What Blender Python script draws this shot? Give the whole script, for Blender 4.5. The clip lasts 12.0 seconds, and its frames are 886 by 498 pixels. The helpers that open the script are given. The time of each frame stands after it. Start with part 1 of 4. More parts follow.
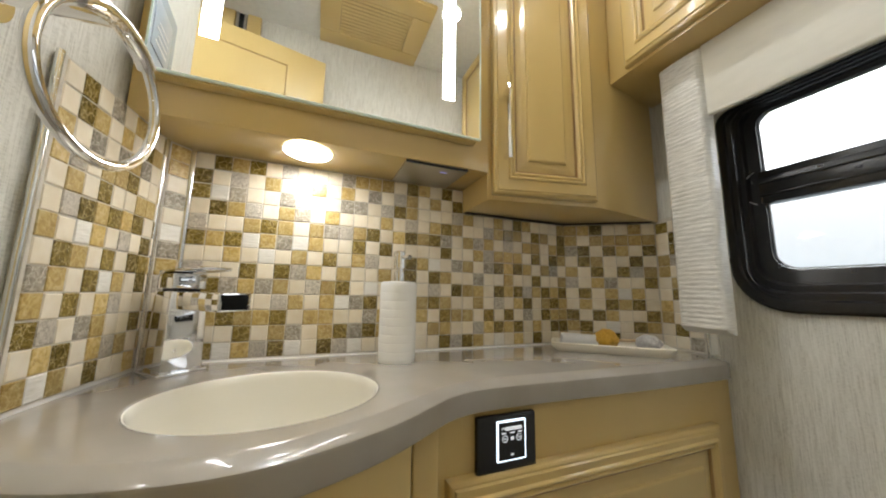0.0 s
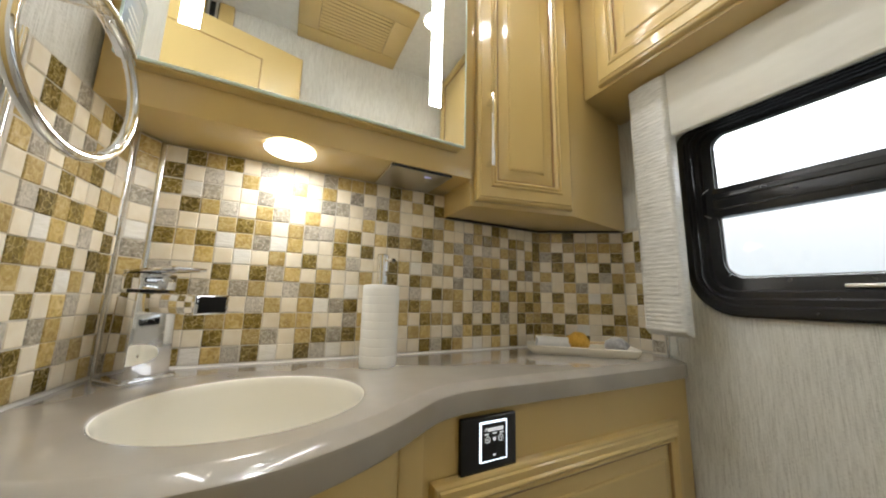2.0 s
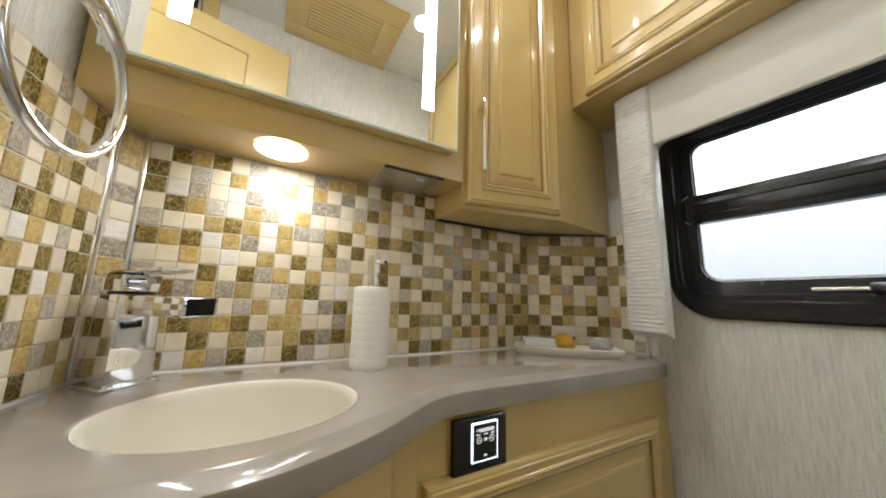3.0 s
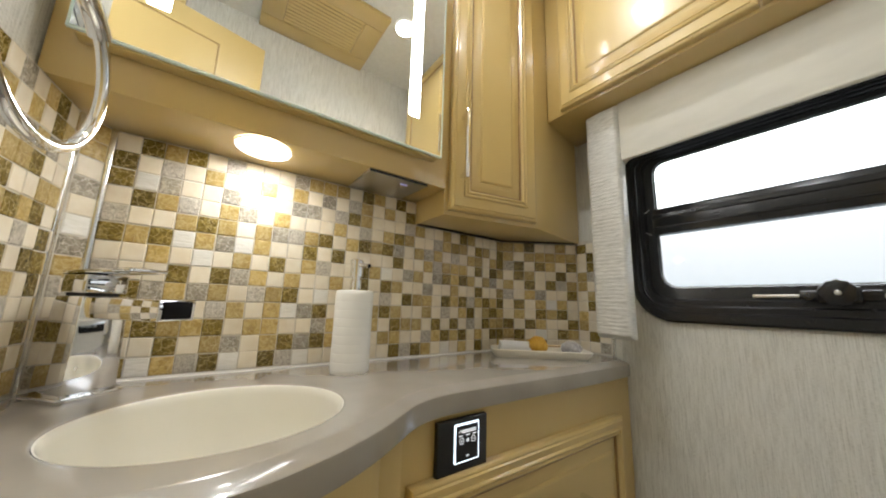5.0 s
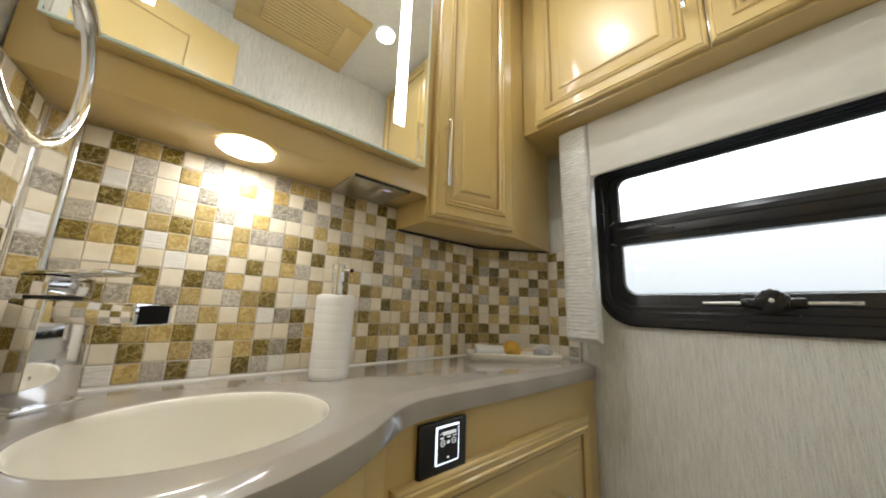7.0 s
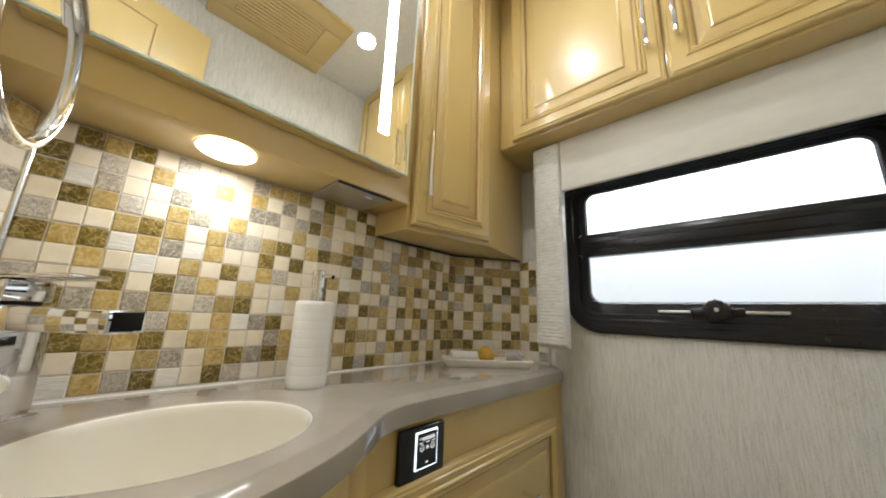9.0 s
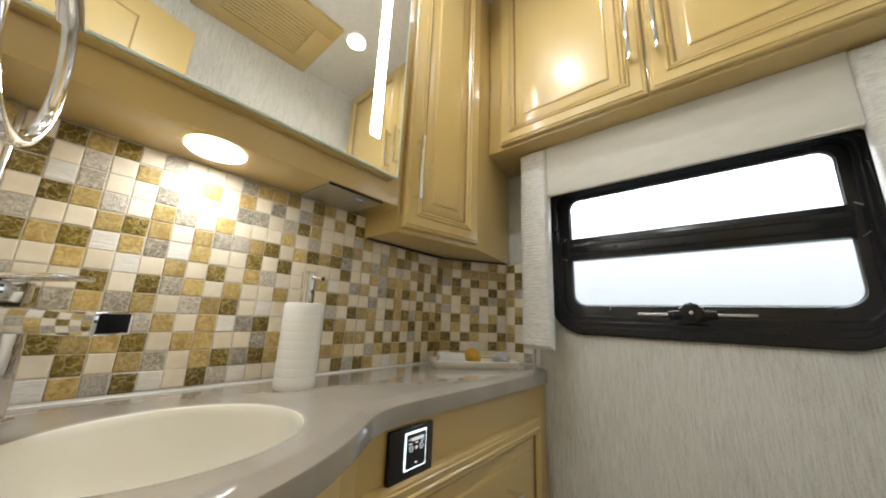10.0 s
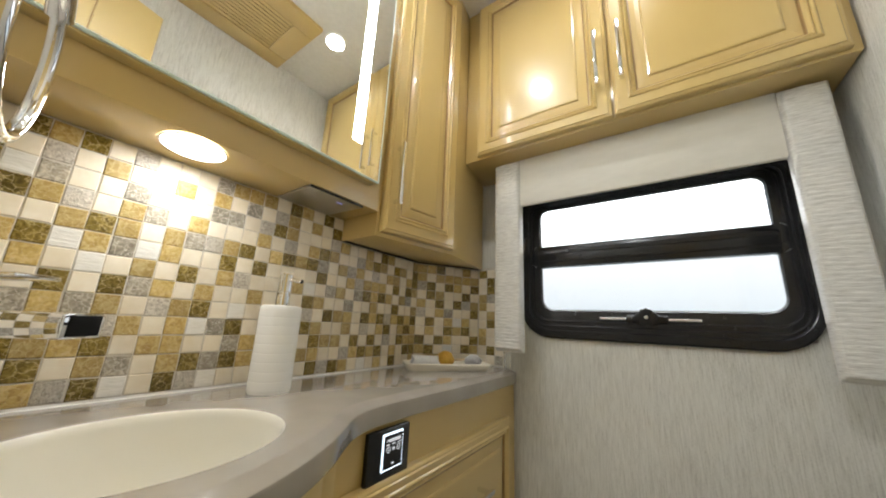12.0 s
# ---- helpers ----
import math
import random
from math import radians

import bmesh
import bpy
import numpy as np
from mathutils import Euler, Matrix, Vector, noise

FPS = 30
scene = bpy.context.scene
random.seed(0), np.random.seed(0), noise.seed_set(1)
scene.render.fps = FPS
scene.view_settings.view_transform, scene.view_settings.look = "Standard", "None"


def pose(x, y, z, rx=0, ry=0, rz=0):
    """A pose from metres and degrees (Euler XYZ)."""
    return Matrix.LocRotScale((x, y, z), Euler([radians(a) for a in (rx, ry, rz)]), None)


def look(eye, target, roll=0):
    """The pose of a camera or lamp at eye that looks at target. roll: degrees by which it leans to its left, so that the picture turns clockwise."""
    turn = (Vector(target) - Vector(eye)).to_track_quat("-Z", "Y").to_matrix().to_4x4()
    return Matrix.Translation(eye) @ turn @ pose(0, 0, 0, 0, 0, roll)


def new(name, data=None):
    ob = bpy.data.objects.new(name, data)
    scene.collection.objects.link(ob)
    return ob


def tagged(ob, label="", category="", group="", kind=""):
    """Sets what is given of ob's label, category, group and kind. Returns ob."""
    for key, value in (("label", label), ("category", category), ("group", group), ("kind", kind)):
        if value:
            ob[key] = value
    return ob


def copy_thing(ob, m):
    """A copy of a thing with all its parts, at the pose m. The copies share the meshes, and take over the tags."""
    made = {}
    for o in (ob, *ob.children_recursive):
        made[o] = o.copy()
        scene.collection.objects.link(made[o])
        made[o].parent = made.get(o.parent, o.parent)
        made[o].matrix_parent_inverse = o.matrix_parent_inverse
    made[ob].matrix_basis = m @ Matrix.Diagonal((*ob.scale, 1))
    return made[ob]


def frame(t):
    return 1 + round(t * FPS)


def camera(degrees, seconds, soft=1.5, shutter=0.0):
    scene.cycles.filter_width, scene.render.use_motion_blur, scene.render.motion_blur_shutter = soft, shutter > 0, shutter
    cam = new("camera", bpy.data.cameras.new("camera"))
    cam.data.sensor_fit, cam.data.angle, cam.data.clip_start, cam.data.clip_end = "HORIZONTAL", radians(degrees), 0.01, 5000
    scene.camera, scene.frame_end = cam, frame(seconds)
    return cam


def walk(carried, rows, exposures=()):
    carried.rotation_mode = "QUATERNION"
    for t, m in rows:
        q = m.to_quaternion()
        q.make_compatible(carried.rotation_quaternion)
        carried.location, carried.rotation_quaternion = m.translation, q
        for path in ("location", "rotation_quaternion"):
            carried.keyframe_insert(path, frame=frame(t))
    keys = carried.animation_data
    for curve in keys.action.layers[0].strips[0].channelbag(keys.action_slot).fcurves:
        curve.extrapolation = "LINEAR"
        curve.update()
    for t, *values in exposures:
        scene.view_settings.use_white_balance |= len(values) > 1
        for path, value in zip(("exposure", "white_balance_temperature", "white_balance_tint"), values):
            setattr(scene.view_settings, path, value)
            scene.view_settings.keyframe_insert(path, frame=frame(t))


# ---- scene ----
cam = camera(109.5, 12.0, soft=2.0)
PATH = [
    (0, (0.076, 0.115, 1.033), (0.804, 1.956, 1.317), 1.0),
    (0.5, (0.069, 0.117, 1.032), (0.841, 1.938, 1.325), 1.1),
    (1, (0.062, 0.118, 1.033), (0.877, 1.92, 1.33), 1.2),
    (1.5, (0.055, 0.119, 1.033), (0.912, 1.9, 1.336), 1.3),
    (2, (0.049, 0.119, 1.032), (0.945, 1.88, 1.344), 1.4),
    (2.5, (0.04, 0.121, 1.033), (0.982, 1.857, 1.348), 1.4),
    (3, (0.034, 0.121, 1.034), (1.014, 1.835, 1.354), 1.5),
    (5, (0.004, 0.126, 1.034), (1.143, 1.732, 1.381), 1.8),
    (5.5, (-0.003, 0.127, 1.034), (1.174, 1.705, 1.387), 1.9),
    (6, (-0.01, 0.127, 1.033), (1.202, 1.676, 1.395), 2.0),
    (6.5, (-0.018, 0.128, 1.034), (1.231, 1.645, 1.403), 2.0),
    (7, (-0.026, 0.128, 1.033), (1.257, 1.613, 1.418), 2.0),
    (9, (-0.056, 0.13, 1.036), (1.358, 1.479, 1.459), 2.3),
    (9.5, (-0.063, 0.13, 1.034), (1.381, 1.444, 1.468), 2.3),
    (10, (-0.071, 0.131, 1.036), (1.405, 1.408, 1.473), 2.4),
    (10.5, (-0.078, 0.131, 1.034), (1.426, 1.371, 1.481), 2.4),
    (11, (-0.086, 0.131, 1.035), (1.446, 1.335, 1.487), 2.5),
    (11.5, (-0.093, 0.132, 1.035), (1.467, 1.296, 1.494), 2.6),
    (12, (-0.101, 0.133, 1.035), (1.487, 1.256, 1.501), 2.6),
]
walk(cam, [(t, look(eye, target, roll)) for t, eye, target, roll in PATH])

# ---- world and lights ----
world = bpy.data.worlds.new("daylight")
scene.world = world
world.use_nodes = True
wn = world.node_tree.nodes
sky = wn.new("ShaderNodeTexSky")
sky.sky_type, sky.sun_disc = "NISHITA", False
sky.sun_elevation, sky.sun_rotation = radians(40), radians(200)
world.node_tree.links.new(sky.outputs["Color"], wn["Background"].inputs["Color"])
wn["Background"].inputs["Strength"].default_value = 0.1
scene.view_settings.exposure = 0.0


def lamp(name, m, size, power, colour=(1, 1, 1), shape="DISK", size_y=None, spread=180):
    data = bpy.data.lights.new(name, "AREA")
    data.shape, data.size, data.energy, data.color = shape, size, power, colour
    data.spread = radians(spread)
    if size_y:
        data.size_y = size_y
    ob = new(name, data)
    ob.matrix_basis = m
    return tagged(ob, kind="structure")


CEIL = 2.24
lamp("ceiling_lamp", pose(0.534, 0.127, CEIL - 0.016), 0.075, 0.9, (1, 1, 1), spread=140)
# Added fill over the basin; no downlight is known there.
lamp("vanity_fill", pose(0.21, 0.54, CEIL - 0.016), 0.075, 3.3, (0.97, 1, 1.02), spread=160)
# Unseen fill added on the left to brighten the room evenly.
lamp("hall_fill", pose(-0.62, 0.28, CEIL - 0.016), 0.16, 7.4, (0.97, 1, 1.02))
lamp("puck_lamp", pose(0.041, 0.747, 1.2955), 0.07, 0.55, (1, 0.99, 0.96))


# ---- materials ----
def mat(name, colour, rough=0.5, metal=0.0, **more):
    m = bpy.data.materials.new(name)
    m.use_nodes = True
    b = m.node_tree.nodes["Principled BSDF"]
    b.inputs["Base Color"].default_value = (*colour, 1)
    b.inputs["Roughness"].default_value = rough
    b.inputs["Metallic"].default_value = metal
    for key, value in more.items():
        b.inputs[key.replace("_", " ")].default_value = value
    return m


def vary(m, colours, scale=(8, 8, 8), detail=4, rough=None, bump=0.0, distortion=0.0, per_object=0.0, bump_scale=None, lo=0.3, hi=0.7, distance=0.002):
    """Noise between two or three colours, with relief and, where asked, a shift of value from piece to piece."""
    t = m.node_tree
    n, ln = t.nodes, t.links
    b = n["Principled BSDF"]
    co = n.new("ShaderNodeTexCoord")
    mp = n.new("ShaderNodeMapping")
    mp.inputs["Scale"].default_value = scale
    ln.new(co.outputs["Object"], mp.inputs["Vector"])
    vec = mp.outputs["Vector"]
    info = n.new("ShaderNodeObjectInfo")
    if per_object:
        mul = n.new("ShaderNodeMath")
        mul.operation = "MULTIPLY"
        mul.inputs[1].default_value = 57.0
        ln.new(info.outputs["Random"], mul.inputs[0])
        add = n.new("ShaderNodeVectorMath")
        ln.new(vec, add.inputs[0])
        ln.new(mul.outputs[0], add.inputs[1])
        vec = add.outputs[0]
    nz = n.new("ShaderNodeTexNoise")
    nz.inputs["Scale"].default_value = 1.0
    nz.inputs["Detail"].default_value = detail
    nz.inputs["Distortion"].default_value = distortion
    ln.new(vec, nz.inputs["Vector"])
    ramp = n.new("ShaderNodeValToRGB")
    el = ramp.color_ramp.elements
    el[0].position, el[1].position = lo, hi
    el[0].color, el[1].color = (*colours[0], 1), (*colours[-1], 1)
    if len(colours) == 3:
        mid = el.new((lo + hi) / 2)
        mid.color = (*colours[1], 1)
    ln.new(nz.outputs["Fac"], ramp.inputs["Fac"])
    out = ramp.outputs["Color"]
    if per_object:
        hsv = n.new("ShaderNodeHueSaturation")
        rng = n.new("ShaderNodeMapRange")
        rng.inputs["To Min"].default_value, rng.inputs["To Max"].default_value = 1 - per_object, 1 + per_object
        ln.new(info.outputs["Random"], rng.inputs["Value"])
        ln.new(rng.outputs["Result"], hsv.inputs["Value"])
        ln.new(out, hsv.inputs["Color"])
        out = hsv.outputs["Color"]
    ln.new(out, b.inputs["Base Color"])
    if rough:
        rr = n.new("ShaderNodeMapRange")
        rr.inputs["To Min"].default_value, rr.inputs["To Max"].default_value = rough
        ln.new(nz.outputs["Fac"], rr.inputs["Value"])
        ln.new(rr.outputs["Result"], b.inputs["Roughness"])
    if bump:
        src = nz
        if bump_scale:
            m2 = n.new("ShaderNodeMapping")
            m2.inputs["Scale"].default_value = bump_scale
            ln.new(co.outputs["Object"], m2.inputs["Vector"])
            src = n.new("ShaderNodeTexNoise")
            src.inputs["Scale"].default_value = 1.0
            src.inputs["Detail"].default_value = 3
            ln.new(m2.outputs["Vector"], src.inputs["Vector"])
        bp = n.new("ShaderNodeBump")
        bp.inputs["Strength"].default_value = bump
        bp.inputs["Distance"].default_value = distance
        ln.new(src.outputs["Fac"], bp.inputs["Height"])
        ln.new(bp.outputs["Normal"], b.inputs["Normal"])
    return m


def veins(m, colour, scale=140, width=0.05, strength=0.8):
    """Thin crooked veins of another colour over what the material has."""
    t = m.node_tree
    n, ln = t.nodes, t.links
    b = n["Principled BSDF"]
    old = b.inputs["Base Color"].links[0].from_socket
    co, info = n.new("ShaderNodeTexCoord"), n.new("ShaderNodeObjectInfo")
    mul = n.new("ShaderNodeMath")
    mul.operation = "MULTIPLY"
    mul.inputs[1].default_value = 31.0
    ln.new(info.outputs["Random"], mul.inputs[0])
    add = n.new("ShaderNodeVectorMath")
    ln.new(co.outputs["Object"], add.inputs[0])
    ln.new(mul.outputs[0], add.inputs[1])
    nz = n.new("ShaderNodeTexNoise")
    nz.inputs["Scale"].default_value, nz.inputs["Detail"].default_value = 120, 4
    ln.new(add.outputs[0], nz.inputs["Vector"])
    mixv = n.new("ShaderNodeVectorMath")
    mixv.operation = "MULTIPLY_ADD"
    mixv.inputs[1].default_value = (0.012, 0.012, 0.012)
    ln.new(nz.outputs["Color"], mixv.inputs[0])
    ln.new(add.outputs[0], mixv.inputs[2])
    vo = n.new("ShaderNodeTexVoronoi")
    vo.feature = "DISTANCE_TO_EDGE"
    vo.inputs["Scale"].default_value = scale
    ln.new(mixv.outputs[0], vo.inputs["Vector"])
    rng = n.new("ShaderNodeMapRange")
    rng.inputs["From Min"].default_value, rng.inputs["From Max"].default_value = 0.0, width
    rng.inputs["To Min"].default_value, rng.inputs["To Max"].default_value = strength, 0.0
    ln.new(vo.outputs["Distance"], rng.inputs["Value"])
    fade = n.new("ShaderNodeMath")
    fade.operation = "MULTIPLY"
    ln.new(rng.outputs["Result"], fade.inputs[0])
    ln.new(nz.outputs["Fac"], fade.inputs[1])
    mix = n.new("ShaderNodeMix")
    mix.data_type = "RGBA"
    ln.new(fade.outputs[0], mix.inputs["Factor"])
    ln.new(old, mix.inputs["A"])
    mix.inputs["B"].default_value = (*colour, 1)
    ln.new(mix.outputs["Result"], b.inputs["Base Color"])
    return m


def glow(name, colour, strength):
    m = mat(name, (0.8, 0.8, 0.8))
    b = m.node_tree.nodes["Principled BSDF"]
    b.inputs["Emission Color"].default_value = (*colour, 1)
    b.inputs["Emission Strength"].default_value = strength
    return m


WOOD = vary(mat("glazed_maple", (0.55, 0.38, 0.15), 0.34, Coat_Weight=0.8, Coat_Roughness=0.08),
            ((0.558, 0.398, 0.140), (0.626, 0.466, 0.190)), (3, 3, 1.2), 5, (0.24, 0.36), 0.04, bump_scale=(160, 160, 20))
GLAZE = vary(mat("glazed_groove", (0.33, 0.2, 0.07), 0.4), ((0.27, 0.16, 0.055), (0.38, 0.235, 0.085)), (20, 20, 20))
def linen(name, dark, mid, light):
    """Woven wall cloth: short upright slubs over a fine cross weave."""
    m = mat(name, mid, 0.75)
    t = m.node_tree
    n, ln = t.nodes, t.links
    bs = n["Principled BSDF"]
    co = n.new("ShaderNodeTexCoord")
    outs = []
    for scale, detail in (((640, 640, 22), 3), ((170, 170, 620), 2), ((9, 9, 5), 3)):
        mp, nz = n.new("ShaderNodeMapping"), n.new("ShaderNodeTexNoise")
        mp.inputs["Scale"].default_value = scale
        nz.inputs["Scale"].default_value, nz.inputs["Detail"].default_value = 1.0, detail
        ln.new(co.outputs["Object"], mp.inputs["Vector"])
        ln.new(mp.outputs["Vector"], nz.inputs["Vector"])
        outs.append(nz.outputs["Fac"])
    total = None
    for out, k in zip(outs, (0.54, 0.36, 0.10)):
        mul = n.new("ShaderNodeMath")
        mul.operation = "MULTIPLY_ADD"
        mul.inputs[1].default_value = k
        mul.inputs[2].default_value = 0.0
        ln.new(out, mul.inputs[0])
        if total:
            ln.new(total, mul.inputs[2])
        total = mul.outputs[0]
    ramp = n.new("ShaderNodeValToRGB")
    el = ramp.color_ramp.elements
    el[0].position, el[1].position = 0.36, 0.62
    el[0].color, el[1].color = (*dark, 1), (*light, 1)
    el.new(0.49).color = (*mid, 1)
    ln.new(total, ramp.inputs["Fac"])
    ln.new(ramp.outputs["Color"], bs.inputs["Base Color"])
    bp = n.new("ShaderNodeBump")
    bp.inputs["Strength"].default_value, bp.inputs["Distance"].default_value = 0.3, 0.001
    ln.new(total, bp.inputs["Height"])
    ln.new(bp.outputs["Normal"], bs.inputs["Normal"])
    return m


PAPER = linen("linen_wallpaper", (0.45, 0.435, 0.385), (0.62, 0.61, 0.555), (0.71, 0.70, 0.65))
CEILING = vary(mat("ceiling_vinyl", (0.75, 0.74, 0.7), 0.7), ((0.70, 0.69, 0.65), (0.76, 0.75, 0.71)), (60, 60, 60), 3, None, 0.1)
STONE = vary(mat("taupe_solid_surface", (0.36, 0.31, 0.26), 0.16, Coat_Weight=0.85, Coat_Roughness=0.035), ((0.335, 0.304, 0.268), (0.375, 0.344, 0.306)), (14, 14, 14), 2, (0.20, 0.26))
BASIN = mat("cream_basin", (0.85, 0.825, 0.745), 0.22, Coat_Weight=0.2)
CHROME = mat("chrome", (0.86, 0.86, 0.87), 0.05, 1.0)
SATIN = mat("satin_steel", (0.62, 0.61, 0.59), 0.3, 1.0)
MIRROR = mat("mirror_glass", (0.93, 0.95, 0.94), 0.005, 1.0)
GREENEDGE = mat("mirror_edge", (0.72, 0.86, 0.80), 0.15)
BLACK = vary(mat("black_window_plastic", (0.016, 0.016, 0.018), 0.35), ((0.008, 0.008, 0.009), (0.014, 0.014, 0.015)), (40, 40, 40), 3, (0.18, 0.28), 0.03)
# Flat black for dark parts, and for shade put into narrow gaps.
DARK = mat("black_parts_and_shade", (0.01, 0.01, 0.01), 0.6)
PADDED = vary(mat("ribbed_fabric", (0.72, 0.71, 0.66), 0.30, Coat_Weight=0.3, Coat_Roughness=0.2), ((0.50, 0.485, 0.445), (0.66, 0.65, 0.61), (0.78, 0.77, 0.73)), (45, 45, 520), 5, None, 0.5)
SHADE = vary(mat("roller_shade_cloth", (0.7, 0.68, 0.61), 0.7), ((0.655, 0.635, 0.565), (0.70, 0.68, 0.61)), (20, 20, 60), 3, None, 0.05)
CERAMIC = mat("white_ceramic", (0.82, 0.82, 0.80), 0.42, Coat_Weight=0.15, Coat_Roughness=0.2)
CREAMWARE = mat("cream_ceramic", (0.80, 0.76, 0.66), 0.28, Coat_Weight=0.3)
GROUT = vary(mat("grout", (0.55, 0.5, 0.42), 0.85), ((0.54, 0.50, 0.43), (0.66, 0.62, 0.55)), (60, 60, 60), 4, None, 0.2)
LED = glow("led_strip", (1, 1, 1), 30.0)
PUCK = glow("puck_lens", (1, 0.98, 0.93), 14.0)
DOWN = glow("downlight_lens", (1, 0.97, 0.92), 10.0)
SKYGLOW = glow("bright_overcast", (0.93, 0.975, 1.0), 1.0)
SKYGLOW.node_tree.nodes["Principled BSDF"].inputs["Base Color"].default_value = (0, 0, 0, 1)
sn, sl = SKYGLOW.node_tree.nodes, SKYGLOW.node_tree.links
sco, sxyz, srmp = sn.new("ShaderNodeTexCoord"), sn.new("ShaderNodeSeparateXYZ"), sn.new("ShaderNodeValToRGB")
sl.new(sco.outputs["Object"], sxyz.inputs[0])
smap = sn.new("ShaderNodeMapRange")
smap.inputs["From Min"].default_value, smap.inputs["From Max"].default_value = 1.0, 5.0
sl.new(sxyz.outputs["Z"], smap.inputs["Value"])
sl.new(smap.outputs["Result"], srmp.inputs["Fac"])
srmp.color_ramp.elements[0].color, srmp.color_ramp.elements[1].color = (0.72, 0.83, 0.90, 1), (10.0, 10.6, 11.2, 1)
srmp.color_ramp.elements.new(0.137).color = (1.06, 1.10, 1.13, 1)
srmp.color_ramp.elements.new(0.19).color = (2.4, 2.5, 2.6, 1)
srmp.color_ramp.elements.new(0.30).color = (5.5, 5.8, 6.1, 1)
sl.new(srmp.outputs["Color"], sn["Principled BSDF"].inputs["Emission Color"])
GLASS = mat("window_glass", (1, 1, 1), 0.0, Transmission_Weight=1.0, IOR=1.45)

TILES = {
    "W": vary(mat("tile_cream", (0.78, 0.70, 0.56), 0.3), ((0.75, 0.665, 0.515), (0.84, 0.775, 0.65)), (40, 40, 40), 3, None, 0.05, per_object=0.06),
    "T": vary(mat("tile_white_carved", (0.80, 0.78, 0.73), 0.45), ((0.74, 0.72, 0.66), (0.83, 0.81, 0.77)), (60, 60, 260), 3, None, 0.6, per_object=0.04),
    "B": vary(mat("tile_gold_marble", (0.5, 0.36, 0.16), 0.3), ((0.32, 0.205, 0.052), (0.455, 0.325, 0.105), (0.58, 0.465, 0.23)), (90, 90, 90), 6, None, 0.08, 1.5, 0.24),
    "D": vary(mat("tile_brown_marble", (0.14, 0.09, 0.035), 0.25), ((0.092, 0.062, 0.010), (0.195, 0.140, 0.029), (0.38, 0.285, 0.095)), (90, 90, 90), 6, None, 0.08, 2.0, 0.25, lo=0.35, hi=0.75),
    "G": vary(mat("tile_grey_marble", (0.32, 0.30, 0.28), 0.3), ((0.20, 0.174, 0.132), (0.33, 0.293, 0.23), (0.55, 0.505, 0.42)), (100, 100, 100), 6, None, 0.1, 1.5, 0.2),
    "L": vary(mat("tile_grey_carved", (0.5, 0.47, 0.42), 0.5), ((0.30, 0.268, 0.215), (0.50, 0.458, 0.39), (0.65, 0.605, 0.53)), (220, 220, 220), 4, None, 0.8, 1.0, 0.1),
}

veins(TILES["B"], (0.62, 0.51, 0.30), 95, 0.055, 1.3)
veins(TILES["D"], (0.52, 0.41, 0.20), 80, 0.048, 1.8)
veins(TILES["G"], (0.68, 0.63, 0.55), 85, 0.045, 1.8)


# ---- builders ----
def link(name, bm, material, parent=None, smooth=False):
    me = bpy.data.meshes.new(name)
    bmesh.ops.recalc_face_normals(bm, faces=bm.faces)
    bm.to_mesh(me)
    bm.free()
    me.materials.append(material)
    if smooth:
        me.polygons.foreach_set("use_smooth", [True] * len(me.polygons))
        me.set_sharp_from_angle(angle=radians(35))
    ob = new(name, me)
    ob.parent = parent
    return ob


def part(name, bm, material, parent, label="", smooth=True):
    ob = link(name, bm, material, parent, smooth)
    return tagged(ob, label)


def thing(name, m, label, category, group="", kind=""):
    ob = new(name)
    ob.empty_display_size = 0.02
    ob.matrix_basis = m
    return tagged(ob, label, category, group, kind)


def block(x0, x1, y0, y1, z0, z1, bevel=0.0, seg=2, bm=None):
    bm = bm or bmesh.new()
    made = bmesh.ops.create_cube(bm, size=1.0)["verts"]
    for v in made:
        v.co = Vector(((x0 + x1) / 2 + v.co.x * (x1 - x0), (y0 + y1) / 2 + v.co.y * (y1 - y0), (z0 + z1) / 2 + v.co.z * (z1 - z0)))
    if bevel:
        es = list({e for v in made for e in v.link_edges})
        bmesh.ops.bevel(bm, geom=es, offset=bevel, segments=seg, affect="EDGES", profile=0.5)
    return bm


def prism(points, z0, z1, bevel=0.0, seg=3, bm=None):
    """An upright solid over a plan outline."""
    bm = bm or bmesh.new()
    low = [bm.verts.new((x, y, z0)) for x, y in points]
    top = [bm.verts.new((x, y, z1)) for x, y in points]
    n = len(points)
    cap0, cap1 = bm.faces.new(low[::-1]), bm.faces.new(top)
    for i in range(n):
        bm.faces.new((low[i], low[(i + 1) % n], top[(i + 1) % n], top[i]))
    if bevel:
        bmesh.ops.bevel(bm, geom=list(cap0.edges) + list(cap1.edges), offset=bevel, segments=seg, affect="EDGES", profile=0.5)
    return bm


def lathe(profile, n=40, bm=None, centre=(0, 0)):
    """A solid of revolution round z from (radius, height) pairs, bottom to top."""
    bm = bm or bmesh.new()
    rings = []
    for r, z in profile:
        rings.append([bm.verts.new((centre[0] + r * math.cos(2 * math.pi * k / n), centre[1] + r * math.sin(2 * math.pi * k / n), z)) for k in range(n)])
    for a, b in zip(rings, rings[1:]):
        for k in range(n):
            bm.faces.new((a[k], a[(k + 1) % n], b[(k + 1) % n], b[k]))
    bm.faces.new(rings[0][::-1])
    bm.faces.new(rings[-1])
    return bm


